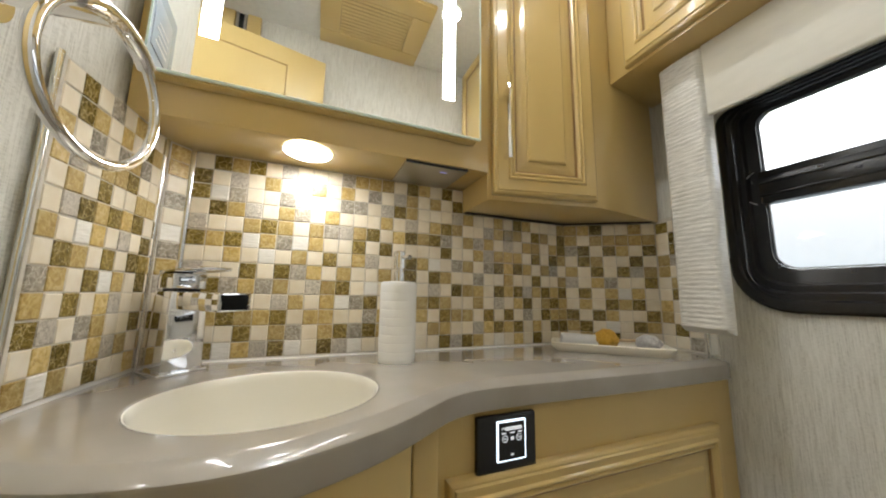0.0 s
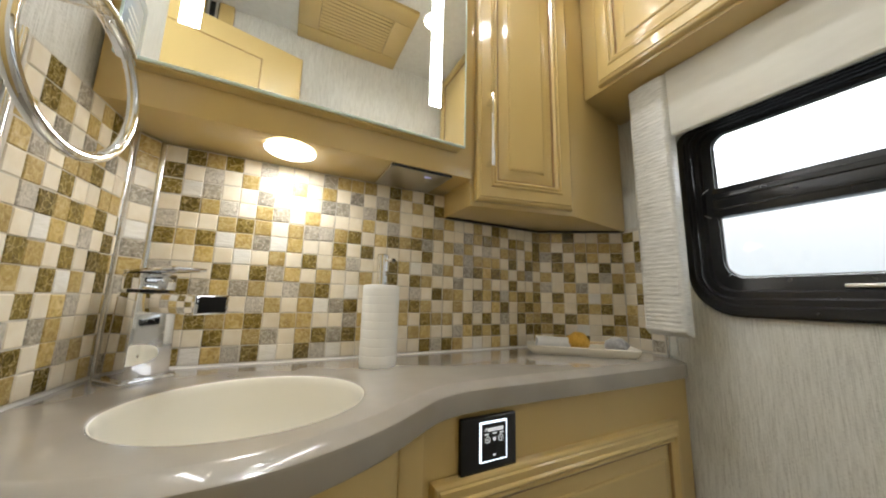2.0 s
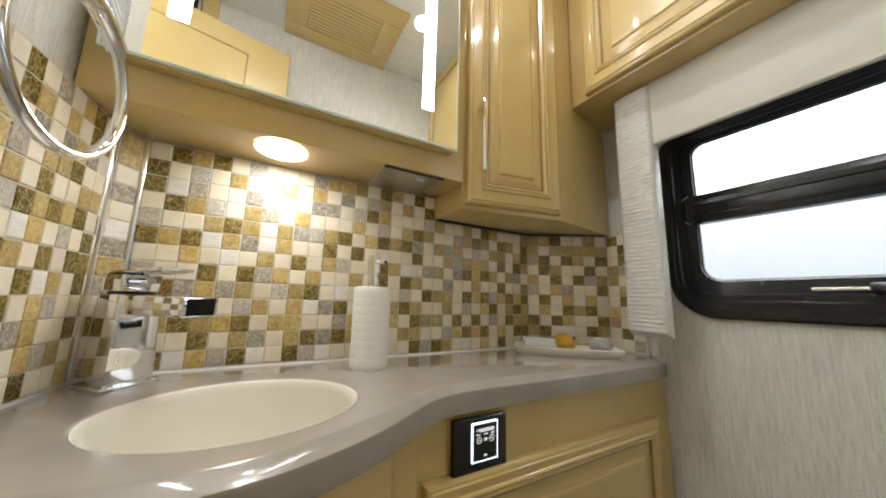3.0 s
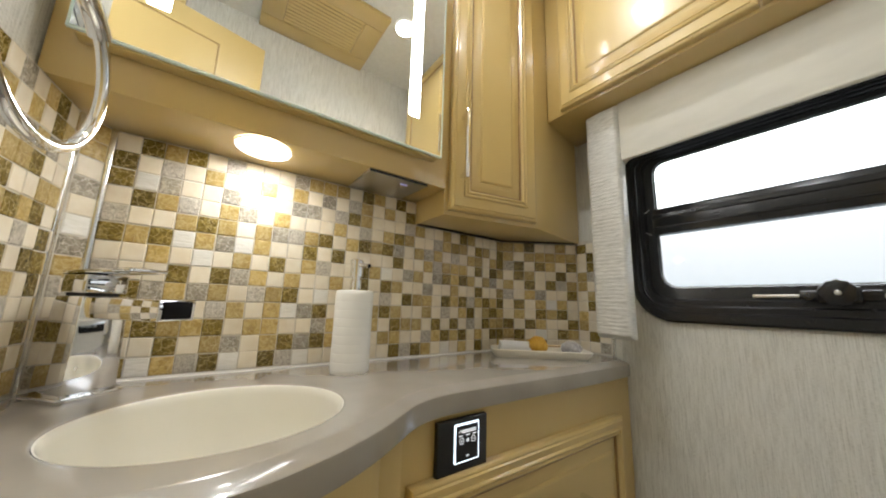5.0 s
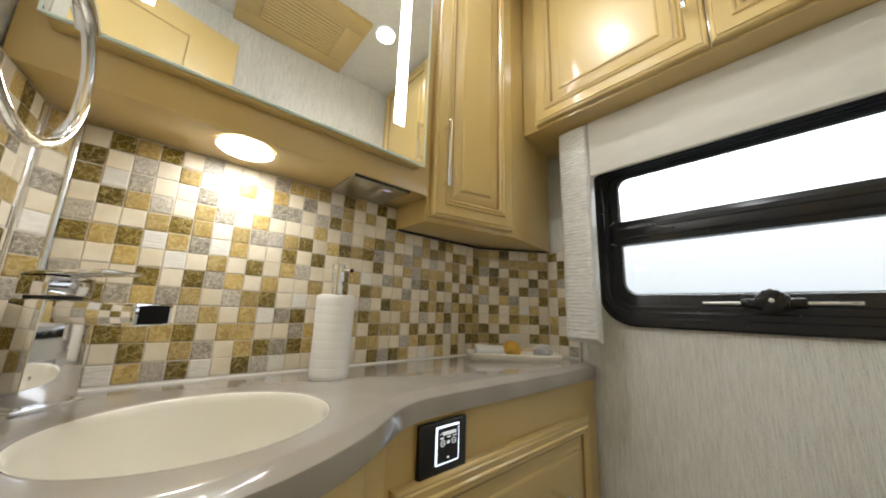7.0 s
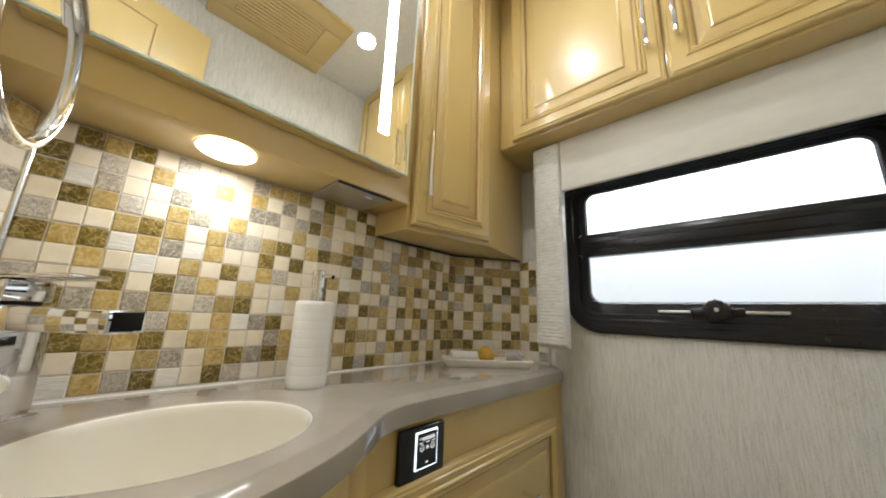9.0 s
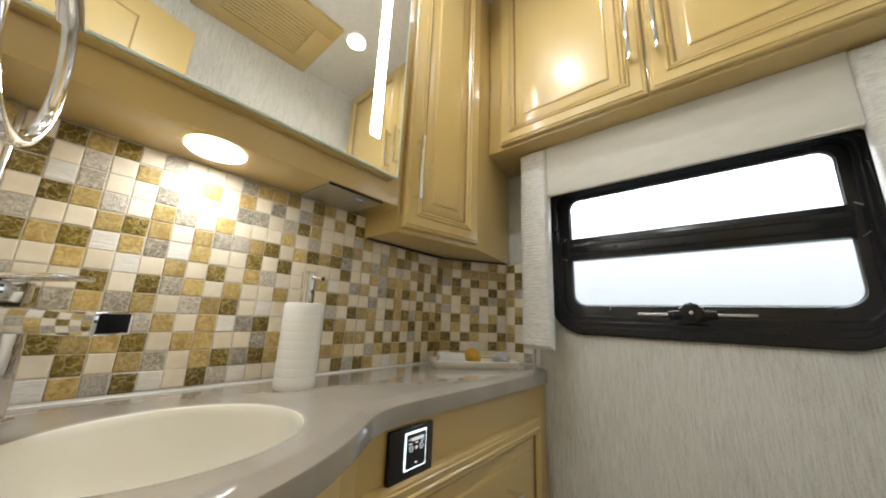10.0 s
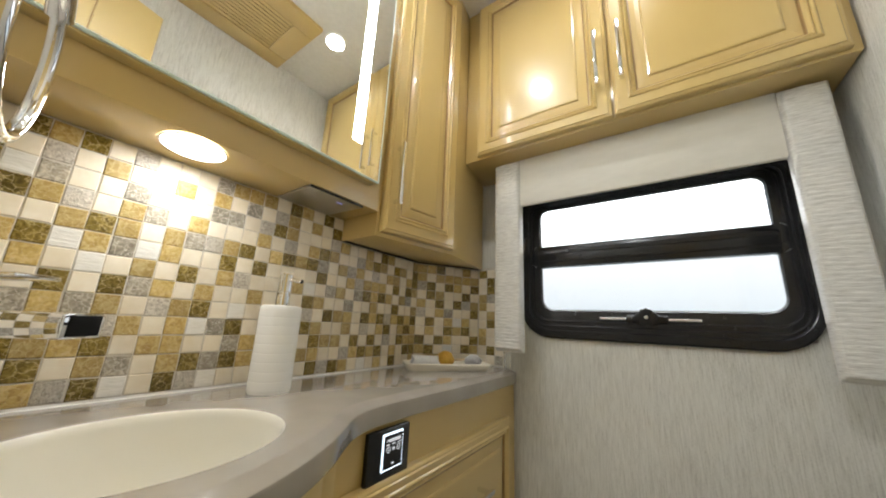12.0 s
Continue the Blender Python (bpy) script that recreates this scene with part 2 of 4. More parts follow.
def rod(a, b, r, n=16, bm=None):
    bm = bm or bmesh.new()
    a, b = Vector(a), Vector(b)
    q = (b - a).to_track_quat("Z", "Y")
    rings = []
    for p in (a, b):
        rings.append([bm.verts.new(p + q @ Vector((r * math.cos(2 * math.pi * k / n), r * math.sin(2 * math.pi * k / n), 0))) for k in range(n)])
    for k in range(n):
        bm.faces.new((rings[0][k], rings[0][(k + 1) % n], rings[1][(k + 1) % n], rings[1][k]))
    bm.faces.new(rings[0][::-1])
    bm.faces.new(rings[1])
    return bm


def torus(radius, minor, n=72, k=14, squash=1.0):
    bm = bmesh.new()
    vs = []
    for i in range(n):
        a = 2 * math.pi * i / n
        vs.append([bm.verts.new(((radius + minor * math.cos(2 * math.pi * j / k)) * math.cos(a), minor * squash * math.sin(2 * math.pi * j / k),
                                 (radius + minor * math.cos(2 * math.pi * j / k)) * math.sin(a))) for j in range(k)])
    for i in range(n):
        for j in range(k):
            bm.faces.new((vs[i][j], vs[(i + 1) % n][j], vs[(i + 1) % n][(j + 1) % k], vs[i][(j + 1) % k]))
    return bm


def rings(w, h, steps, close=True):
    """Nested rectangles in the x-z plane, joined into one moulded face: (inset, y) pairs from the outside in."""
    bm = bmesh.new()
    loops = []
    for inset, y in steps:
        loops.append([bm.verts.new((x, y, z)) for x, z in ((inset, inset), (w - inset, inset), (w - inset, h - inset), (inset, h - inset))])
    for a, b in zip(loops, loops[1:]):
        for k in range(4):
            bm.faces.new((a[k], a[(k + 1) % 4], b[(k + 1) % 4], b[k]))
    if close:
        bm.faces.new(loops[-1])
    return bm


def bar_handle(parent, m, length=0.165, label="polished chrome bar handle"):
    """An upright bar on two posts, standing out towards -y."""
    bm = block(-0.005, 0.005, -0.031, -0.024, 0, length, 0.0018, 2)
    for z in (0.012, length - 0.012):
        block(-0.0045, 0.0045, -0.026, 0.0, z - 0.0045, z + 0.0045, 0.001, 1, bm)
    ob = part("handle", bm, CHROME, parent, label)
    ob.matrix_basis = m
    return ob


def panel_door(parent, m, w, h, handle_x=None, handle_z=0.1, handle_len=0.165, frame_w=0.05, thick=0.02, name="door", slope=0.024):
    """A moulded door with a raised field; its back lies in the plane y = 0, its face looks to -y."""
    f, k = frame_w, -thick
    steps = [(0.0, 0.0), (0.0, k + 0.009), (0.0015, k + 0.005), (0.005, k + 0.003), (0.008, k + 0.003), (0.010, k), (f - 0.001, k), (f + 0.001, k - 0.0030), (f + 0.0035, k - 0.0042), (f + 0.006, k - 0.0030), (f + 0.008, k + 0.0010),
             (f + 0.0095, k - 0.0012), (f + 0.012, k - 0.0026), (f + 0.0145, k - 0.0014), (f + 0.018, k + 0.003)]
    door = part(name, rings(w, h, steps, False), WOOD, parent, smooth=False)
    door.matrix_basis = m
    part("groove", rings(w, h, [(f + 0.018, k + 0.003), (f + 0.0195, k + 0.0075), (f + 0.0225, k + 0.0075)], False), GLAZE, door, "darker glazed groove", smooth=False)
    part("raised_panel", rings(w, h, [(f + 0.0225, k + 0.0075), (f + 0.027, k + 0.0066), (f + 0.035, k + 0.0050), (f + 0.022 + slope, k + 0.0042), (f + 0.0235 + slope, k + 0.0010), (f + 0.027 + slope, k - 0.0004)]), WOOD, door, smooth=False)
    part("back_board", block(0.001, w - 0.001, -0.006, -0.0005, 0.001, h - 0.001), WOOD, door)
    if handle_x is not None:
        bar_handle(door, pose(handle_x, -thick, handle_z), handle_len)
    return door


# ---- structure ----
WALL_Y, WIN_X = 0.842, 0.965
L0, L1, L2 = (-0.168, 0.842), (-0.199, 0.803), (-0.2195, 0.586)
R0, R1 = (0.750, 0.842), (0.958, 0.706)


def structure(name, bm, material, label, category):
    return tagged(link(name, bm, material), label, category, kind="structure")


structure("floor", block(-1.5, 1.2, -1.5, 1.1, -0.08, 0.0), vary(mat("floor_vinyl", (0.2, 0.17, 0.13), 0.4), ((0.27, 0.23, 0.18), (0.36, 0.32, 0.26)), (6, 6, 6), 5), "beige-brown vinyl floor of the bathroom", "floor")
structure("ceiling", block(-1.5, 1.2, -1.5, 1.1, CEIL, CEIL + 0.08), CEILING, "plain off-white padded vinyl ceiling", "ceiling")
structure("wall_north", prism([(-0.35, 0.850), (0.7475, 0.850), (0.7475, 1.0), (-0.35, 1.0)], 0, CEIL), PAPER, "linen-look wallpapered wall behind the vanity", "wall")
structure("wall_corner_right", prism([(0.7480, 0.8505), (0.9625, 0.7100), (1.12, 0.7100), (1.12, 1.0), (0.7480, 1.0)], 0, CEIL), PAPER, "angled wallpapered corner beside the window wall", "wall")
structure("wall_corner_left", prism([(-0.1690, 0.8495), (-0.2050, 0.8055), (-0.2265, 0.586), (-0.2560, 0.330), (-0.33, 0.330), (-0.33, 0.8495)], 0, CEIL), PAPER, "linen-look wallpapered wall beside the basin", "wall")
OY0, OY1, OZ0, OZ1 = -0.140, 0.515, 1.030, 1.4765
bm = block(WIN_X, 1.05, -0.45, OY0, 0, CEIL)
block(WIN_X, 1.05, OY1, 0.7095, 0, CEIL, bm=bm)
block(WIN_X, 1.05, OY0, OY1, 0, OZ0, bm=bm)
block(WIN_X, 1.05, OY0, OY1, OZ1, CEIL, bm=bm)
structure("wall_east", bm, PAPER, "linen-look wallpapered outer wall with the window", "wall")
SOUTH = -0.240
structure("wall_south", block(-0.62, WIN_X - 0.0005, SOUTH - 0.08, SOUTH, 0, CEIL), PAPER, "linen-look wallpapered wall opposite the vanity", "wall")
# Unseen walls, added so that outside light enters only through the window.
structure("closing_wall_south", block(-1.5, -0.62, -1.28, -1.2, 0, CEIL), PAPER, "unseen wallpapered wall added to close off the hall end", "wall")
structure("closing_wall_east", block(-0.70, -0.62, -1.2, SOUTH, 0, CEIL), PAPER, "unseen wallpapered wall added to close off the hall side", "wall")
structure("closing_wall_west", block(-1.28, -1.2, -1.2, 1.0, 0, CEIL), PAPER, "unseen wallpapered wall added to close off the far side", "wall")
structure("closing_wall_north", block(-1.2, -0.351, 0.90, 1.0, 0, CEIL), PAPER, "unseen wallpapered wall added to close off the space past the vanity", "wall")

# ---- backsplash ----
PITCH, PITCH_Z = 0.0304, 0.0305


def tile_mesh(name, w, h, material):
    """One small stone tile with softened edges; its back lies at y = 0, its face looks to -y."""
    d, b = 0.0062, 0.0011
    bm = bmesh.new()
    loops = []
    for inset, y in ((0.0, 0.0), (0.0, -d + b), (b, -d)):
        loops.append([bm.verts.new((x, y, z)) for x, z in ((-w / 2 + inset, -h / 2 + inset), (w / 2 - inset, -h / 2 + inset), (w / 2 - inset, h / 2 - inset), (-w / 2 + inset, h / 2 - inset))])
    for a, c in zip(loops, loops[1:]):
        for k in range(4):
            bm.faces.new((a[k], a[(k + 1) % 4], c[(k + 1) % 4], c[k]))
    bm.faces.new(loops[-1])
    bmesh.ops.recalc_face_normals(bm, faces=bm.faces)
    me = bpy.data.meshes.new(name)
    bm.to_mesh(me)
    bm.free()
    me.materials.append(material)
    return me


WIDTHS = (0.0284, 0.0292, 0.0297)
MESHES = {(k, i): tile_mesh("tile", w, 0.0294 - 0.0004 * i, m) for k, m in TILES.items() for i, w in enumerate(WIDTHS)}


def backsplash(label, p0, p1, z0, z1, rows, seed, start=0.0005, pitch=PITCH):
    """Mosaic on the wall from plan point p0 to p1; rows: strings of tile kinds from the top row down, read along the wall, and random past their end."""
    rnd = random.Random(seed)
    a, b = Vector((*p0, 0)), Vector((*p1, 0))
    u = (b - a).normalized()
    length = (b - a).length
    top = thing("backsplash", Matrix.Translation((a.x, a.y, 0)) @ pose(0, 0, 0, 0, 0, math.degrees(math.atan2(u.y, u.x))), label, "backsplash", kind="structure")
    part("grout_bed", block(0, length, -0.0043, 0.0065, z0, z1), GROUT, top)
    count = int((z1 - z0 - 0.0035) / PITCH_Z + 0.01)
    for r in range(count):
        z = z0 + 0.0040 + (r + 0.5) * PITCH_Z
        kinds = rows[len(rows) - 1 - r] if r < len(rows) else ""
        for c in range(int((length - start - 0.004) / pitch) + 1):
            x0 = start + c * pitch
            x1 = min(x0 + pitch, length)
            if x1 - x0 < 0.006:
                continue
            k = kinds[c] if c < len(kinds) else rnd.choice("WWWWTBBBBDDDGL")
            i = rnd.randrange(3)
            ob = new("tile", MESHES[(k, i)])
            ob.parent = top
            ob.location = ((x0 + x1) / 2 + rnd.uniform(-0.0004, 0.0004), 0.0005 + rnd.uniform(-0.0004, 0.0004), z + rnd.uniform(-0.0007, 0.0007))
            ob.rotation_euler = (0, radians(rnd.uniform(-1.3, 1.3)), 0)
            ob.scale = ((x1 - x0) / PITCH, 1, 1)
    return top


# ---- vanity: counter, basin, cabinet ----
def smooth_path(points, n=10):
    """Catmull-Rom through plan points."""
    out = []
    p = [points[0], *points, points[-1]]
    for a, b, c, d in zip(p, p[1:], p[2:], p[3:]):
        for k in range(n):
            t = k / n
            out.append(tuple(0.5 * (2 * b[i] + (c[i] - a[i]) * t + (2 * a[i] - 5 * b[i] + 4 * c[i] - d[i]) * t * t + (3 * b[i] - a[i] - 3 * c[i] + d[i]) * t ** 3) for i in (0, 1)))
    out.append(points[-1])
    return out


FRONT = [(-0.223, 0.520), (-0.185, 0.489), (-0.125, 0.452), (-0.065, 0.430), (-0.005, 0.421), (0.050, 0.425), (0.105, 0.443), (0.150, 0.464), (0.187, 0.486), (0.226, 0.514), (0.262, 0.538), (0.303, 0.552),
         (0.350, 0.556), (0.420, 0.556), (0.520, 0.553), (0.660, 0.549), (0.820, 0.547), (0.920, 0.549), (0.945, 0.556), (0.956, 0.570)]
EDGE = smooth_path(FRONT, 6)
TOP, UNDER = 0.900, 0.858
SINK = (0.027, 0.603, 0.141, 0.121)
back = [(0.959, 0.590), (0.959, 0.704), (0.749, 0.841), (-0.166, 0.841), (-0.198, 0.802), (-0.2190, 0.586)]
outline = EDGE + back


def ellipse(cx, cy, rx, ry, n=64):
    return [(cx + rx * math.cos(2 * math.pi * k / n), cy + ry * math.sin(2 * math.pi * k / n)) for k in range(n)]


counter = thing("vanity_counter", pose(0, 0, 0), "glossy taupe solid-surface vanity countertop with a bowed front", "countertop")


def inset(d):
    """The counter's outline with its front edge drawn in by d."""
    pts = []
    for k, (x, y) in enumerate(outline):
        if k < len(EDGE):
            a, c = EDGE[max(k - 1, 0)], EDGE[min(k + 1, len(EDGE) - 1)]
            dx, dy = c[0] - a[0], c[1] - a[1]
            s = d / math.hypot(dx, dy)
            x, y = x - dy * s, y + dx * s
        else:
            x, y = x + (0.3 - x) * 0.1 * d, y + (0.7 - y) * 0.1 * d
        pts.append((x, y))
    return pts


bm = bmesh.new()
ROUND = [(0.0235, TOP), (0.0212, TOP - 0.0002), (0.0190, TOP - 0.0008), (0.0012, TOP - 0.0086), (0.0003, TOP - 0.0093), (0.0, TOP - 0.0105), (0.0, TOP - 0.0130),
         (0.0, UNDER + 0.0040), (0.0010, UNDER + 0.0012), (0.0035, UNDER)]
slab_rings = [[bm.verts.new((x, y, z)) for x, y in inset(d)] for d, z in ROUND]
n = len(outline)
for a, c in zip(slab_rings, slab_rings[1:]):
    for k in range(n):
        bm.faces.new((a[k], c[k], c[(k + 1) % n], a[(k + 1) % n]))
lips = [[bm.verts.new((x, y, z)) for x, y in ellipse(SINK[0], SINK[1], SINK[2] + g, SINK[3] + g)] for g, z in ((0.0060, TOP), (0.0030, TOP), (0.0014, TOP - 0.0003), (0.0004, TOP - 0.0010), (0.0, TOP - 0.0022), (0.0, UNDER))]
for a, c in zip(lips, lips[1:]):
    for k in range(64):
        bm.faces.new((a[k], a[(k + 1) % 64], c[(k + 1) % 64], c[k]))
for outer, hole in ((slab_rings[0], lips[0]), (slab_rings[-1], lips[-1])):
    es = [bm.edges.get((ring[k], ring[(k + 1) % len(ring)])) for ring in (outer, hole) for k in range(len(ring))]
    bmesh.ops.triangle_fill(bm, edges=es, use_beauty=True)
bmesh.ops.recalc_face_normals(bm, faces=bm.faces)
part("slab", bm, STONE, counter)

bm = bmesh.new()
rim = [(0.956, 0.700), (0.749, 0.8355), (-0.164, 0.8355), (-0.193, 0.8005), (-0.2130, 0.588)]
rows_ = [[bm.verts.new((x + dx, y - dy, z)) for i, (x, y) in enumerate(rim)] for dx, dy, z in ((0, 0.0, TOP + 0.0045), (0, 0.0012, TOP + 0.0012), (0, 0.0045, TOP + 0.0003))]
for a, c in zip(rows_, rows_[1:]):
    for i in range(4):
        bm.faces.new((a[i], a[i + 1], c[i + 1], c[i]))
part("sealant_bead", bm, mat("clear_sealant", (0.70, 0.69, 0.66), 0.25), counter, "pale sealant bead along the mosaic")

# undermounted bowl
bm = bmesh.new()
prof = [(1.000, TOP - 0.0009), (0.988, TOP - 0.0016), (0.974, TOP - 0.0055), (0.968, TOP - 0.012), (0.962, UNDER), (0.955, UNDER - 0.015), (0.93, UNDER - 0.045), (0.86, UNDER - 0.078), (0.70, UNDER - 0.100), (0.45, UNDER - 0.112), (0.16, UNDER - 0.117)]
loops = [[bm.verts.new((x, y, z)) for x, y in ellipse(SINK[0], SINK[1], SINK[2] * k, SINK[3] * k)] for k, z in prof]
for a, b in zip(loops, loops[1:]):
    for k in range(64):
        bm.faces.new((a[k], a[(k + 1) % 64], b[(k + 1) % 64], b[k]))
bm.faces.new(loops[-1])
basin = thing("basin", pose(0, 0, 0), "cream oval undermount washbasin set into the counter", "basin")
part("bowl", bm, BASIN, basin)
part("drain", lathe([(0.019, UNDER - 0.1165), (0.019, UNDER - 0.114), (0.014, UNDER - 0.113)], 24, centre=SINK[:2]), CHROME, basin, "chrome drain ring")
part("overflow_ring", lathe([(0.009, -0.002), (0.009, 0.002), (0.006, 0.003)], 20), CHROME, basin, "small chrome overflow ring").matrix_basis = pose(SINK[0] + 0.121, SINK[1] - 0.048, UNDER - 0.012, 0, -70, -21)

# cabinet under the counter
FACE_Y = 0.568
vanity = thing("vanity_cabinet", pose(0, 0, 0), "glazed honey maple vanity cabinet with a bowed door and drawers", "cabinet")
bow = [(x, y + 0.030) for x, y in EDGE if -0.20 < x < 0.205]
body = [(-0.20, 0.80), (-0.205, 0.56)] + bow + [(0.215, FACE_Y), (0.957, FACE_Y), (0.957, 0.70), (0.748, 0.838), (-0.148, 0.838)]
part("carcass", prism(body, 0.10, 0.70), WOOD, vanity)
front = [(-0.205, 0.56)] + bow + [(0.215, FACE_Y), (0.957, FACE_Y)]
part("front_rail", prism(front + [(0.957, FACE_Y + 0.018), (0.225, FACE_Y + 0.018)] + [(x, y + 0.018) for x, y in bow][::-1] + [(-0.205, 0.585)], 0.7005, UNDER - 0.001), WOOD, vanity)
part("corner_stile", block(0.212, 0.250, FACE_Y - 0.012, FACE_Y - 0.0005, 0.10, UNDER - 0.002, 0.004), WOOD, vanity)
bm = prism([(x, y - 0.016) for x, y in bow[4:-3]] + [(x, y - 0.0005) for x, y in bow[4:-3]][::-1], 0.14, UNDER - 0.0015)
part("bowed_door", bm, WOOD, vanity)
part("toe_kick", prism([(-0.19, 0.6), (0.2, 0.62), (0.95, 0.62), (0.95, 0.69), (0.745, 0.83), (-0.14, 0.83)], 0.0, 0.099), DARK, vanity)
for z0, z1 in ((0.495, 0.771), (0.225, 0.480)):
    panel_door(vanity, pose(0.264, FACE_Y - 0.0005, z0), 0.618, z1 - z0, None, name="drawer", frame_w=0.022)
    pull = part("handle", block(-0.08, 0.08, -0.045, -0.036, -0.005, 0.005, 0.0018), CHROME, vanity, "polished chrome bar handle")
    for x in (-0.066, 0.066):
        part("handle_post", block(x - 0.0045, x + 0.0045, -0.038, 0.0, -0.0045, 0.0045, 0.001, 1), CHROME, pull)
    pull.matrix_basis = pose(0.612, FACE_Y - 0.015, z0 + 0.155)

# touch control panel on the cabinet face
ctrl = thing("control_panel", pose(0.313, FACE_Y - 0.0005, 0.764), "black square toilet control panel with a white-lit touch display", "control panel")
part("frame", block(-0.003, 0.103, -0.011, 0, -0.001, 0.086, 0.0035, 3), BLACK, ctrl)
part("display_border", block(0.030, 0.082, -0.0125, -0.0105, 0.020, 0.078, 0.0015), glow("display_white", (0.70, 0.85, 1.0), 1.9), ctrl, "white-lit border of the display")
screen = part("screen", block(0.0327, 0.0793, -0.0135, -0.0120, 0.0225, 0.0755), mat("screen_black", (0.012, 0.012, 0.014), 0.12), ctrl, "black touch screen with lit icons")
ICON = glow("icon_white", (0.85, 0.92, 1.0), 0.5)
part("logo_bar", block(0.0445, 0.0735, -0.0141, -0.0134, 0.0640, 0.0690), ICON, screen)
bm = bmesh.new()
for q in ((0.0375, 0.0665), (0.0400, 0.0685), (0.0425, 0.0665)):
    block(q[0], q[0] + 0.0018, -0.0141, -0.0134, q[1] - 0.001, q[1] + 0.001, bm=bm)
part("logo_mark", bm, ICON, screen)
for x in (0.0375, 0.0525, 0.0665):
    part("caption_bar", block(x, x + 0.008, -0.0140, -0.0134, 0.0595, 0.0612), ICON, screen)
for x in (0.0435, 0.0685):
    part("icon_ring", torus(0.0045, 0.0006, 24, 6), ICON, screen).matrix_basis = pose(x, -0.0138, 0.0525)
    part("icon_stroke", block(x - 0.002, x + 0.002, -0.0140, -0.0134, 0.0518, 0.0530), ICON, screen)
part("icon_square", block(0.0535, 0.0590, -0.0140, -0.0134, 0.0500, 0.0545), ICON, screen)
part("icon_foot", block(0.0535, 0.0585, -0.0140, -0.0134, 0.0280, 0.0305), ICON, screen)

# ---- mirror cabinet ----
MY = 0.700
med = thing("mirror_cabinet", pose(0, 0, 0), "honey maple mirror cabinet with lit mirror door above the basin", "cabinet")
part("carcass", block(-0.212, 0.414, MY, 0.8485, 1.303, CEIL - 0.001, 0.002), WOOD, med)
mir = part("mirror", block(-0.186, 0.376, 0.672, 0.6765, 1.362, 2.20), MIRROR, med, "frameless mirror with polished edge")
part("mirror_backing", block(-0.183, 0.373, 0.677, MY - 0.0005, 1.356, 2.195, 0.002), WOOD, med)
part("mirror_edge", block(-0.1865, 0.3765, 0.6712, 0.6760, 1.3585, 1.3618), GREENEDGE, mir, "pale green polished glass edge")
part("mirror_edge", block(0.3762, 0.3790, 0.6712, 0.6760, 1.3585, 2.20), GREENEDGE, mir, "pale green polished glass edge")
part("mirror_edge", block(-0.1890, -0.1862, 0.6712, 0.6760, 1.3585, 2.20), GREENEDGE, mir, "pale green polished glass edge")
for x in (-0.113, 0.303):
    part("led_strip", block(x - 0.0125, x + 0.0125, 0.6708, 0.6718, 1.434, 2.12), LED, mir, "white light strip in the mirror")

puck = thing("puck_light", pose(0.041, 0.747, 1.303), "round white puck light under the mirror cabinet, lit", "light")
part("lens", lathe([(0.039, -0.0060), (0.0425, -0.0045), (0.0430, -0.0005)], 40), PUCK, puck)
part("bezel", torus(0.0445, 0.0015, 48, 10), CERAMIC, puck).matrix_basis = pose(0, 0, -0.003, 90, 0, 0)

bm = prism([(0.226, 0.703), (0.363, 0.703), (0.363, 0.832), (0.226, 0.832)], 1.2925, 1.3025)
for v in bm.verts:
    if v.co.z < 1.295:
        v.co.z = 1.3005 if v.co.y > 0.75 else 1.2965
usb = thing("usb_charger", pose(0, 0, 0), "grey wedge-shaped outlet with a blue light under the cabinet", "outlet")
part("housing", bm, SATIN, usb)
part("front_edge", block(0.2255, 0.3635, 0.7018, 0.7028, 1.2966, 1.3022), DARK, usb, "black front edge")
part("indicator", block(0.308, 0.324, 0.726, 0.730, 1.2965, 1.2976), glow("blue_led", (0.2, 0.25, 1.0), 0.5), usb, "small blue indicator light")

# ---- tall corner cabinet ----
tall = thing("tall_cabinet", pose(0, 0, 0), "tall honey maple corner cabinet with a moulded door", "cabinet")
part("carcass", prism([(0.4155, 0.7085), (0.690, 0.6515), (0.957, 0.694), (0.957, 0.706), (0.748, 0.8415), (0.4155, 0.8415)], 1.243, CEIL - 0.001, 0.002, 2), WOOD, tall)
panel_door(tall, pose(0.4245, 0.7060, 1.254, 0, 0, -11.7), 0.256, 0.94, 0.026, 0.070, 0.176, 0.034)
# The seam's shade is put in as a black strip.
part("shadow_gap", prism([(0.418, 0.822), (0.735, 0.822), (0.930, 0.694), (0.935, 0.700), (0.742, 0.834), (0.418, 0.834)], 1.2405, 1.2432), DARK, tall, "black strip standing for the shade in the seam between cabinet and mosaic")

# ---- cabinets over the window ----
UX, UZ = 0.762, 1.590
over = thing("wall_cabinet", pose(0, 0, 0), "honey maple wall cabinet with two moulded doors above the window", "cabinet")
part("carcass", prism([(UX, -0.236), (WIN_X - 0.001, -0.236), (WIN_X - 0.001, 0.692), (UX, 0.6615)], UZ, CEIL - 0.001, 0.003, 2), WOOD, over)
panel_door(over, pose(UX - 0.0005, 0.609, UZ + 0.007, 0, 0, -90), 0.414, 0.632, 0.386, 0.09, 0.180, 0.036)
panel_door(over, pose(UX - 0.0005, 0.191, UZ + 0.007, 0, 0, -90), 0.412, 0.632, 0.026, 0.09, 0.180, 0.036)

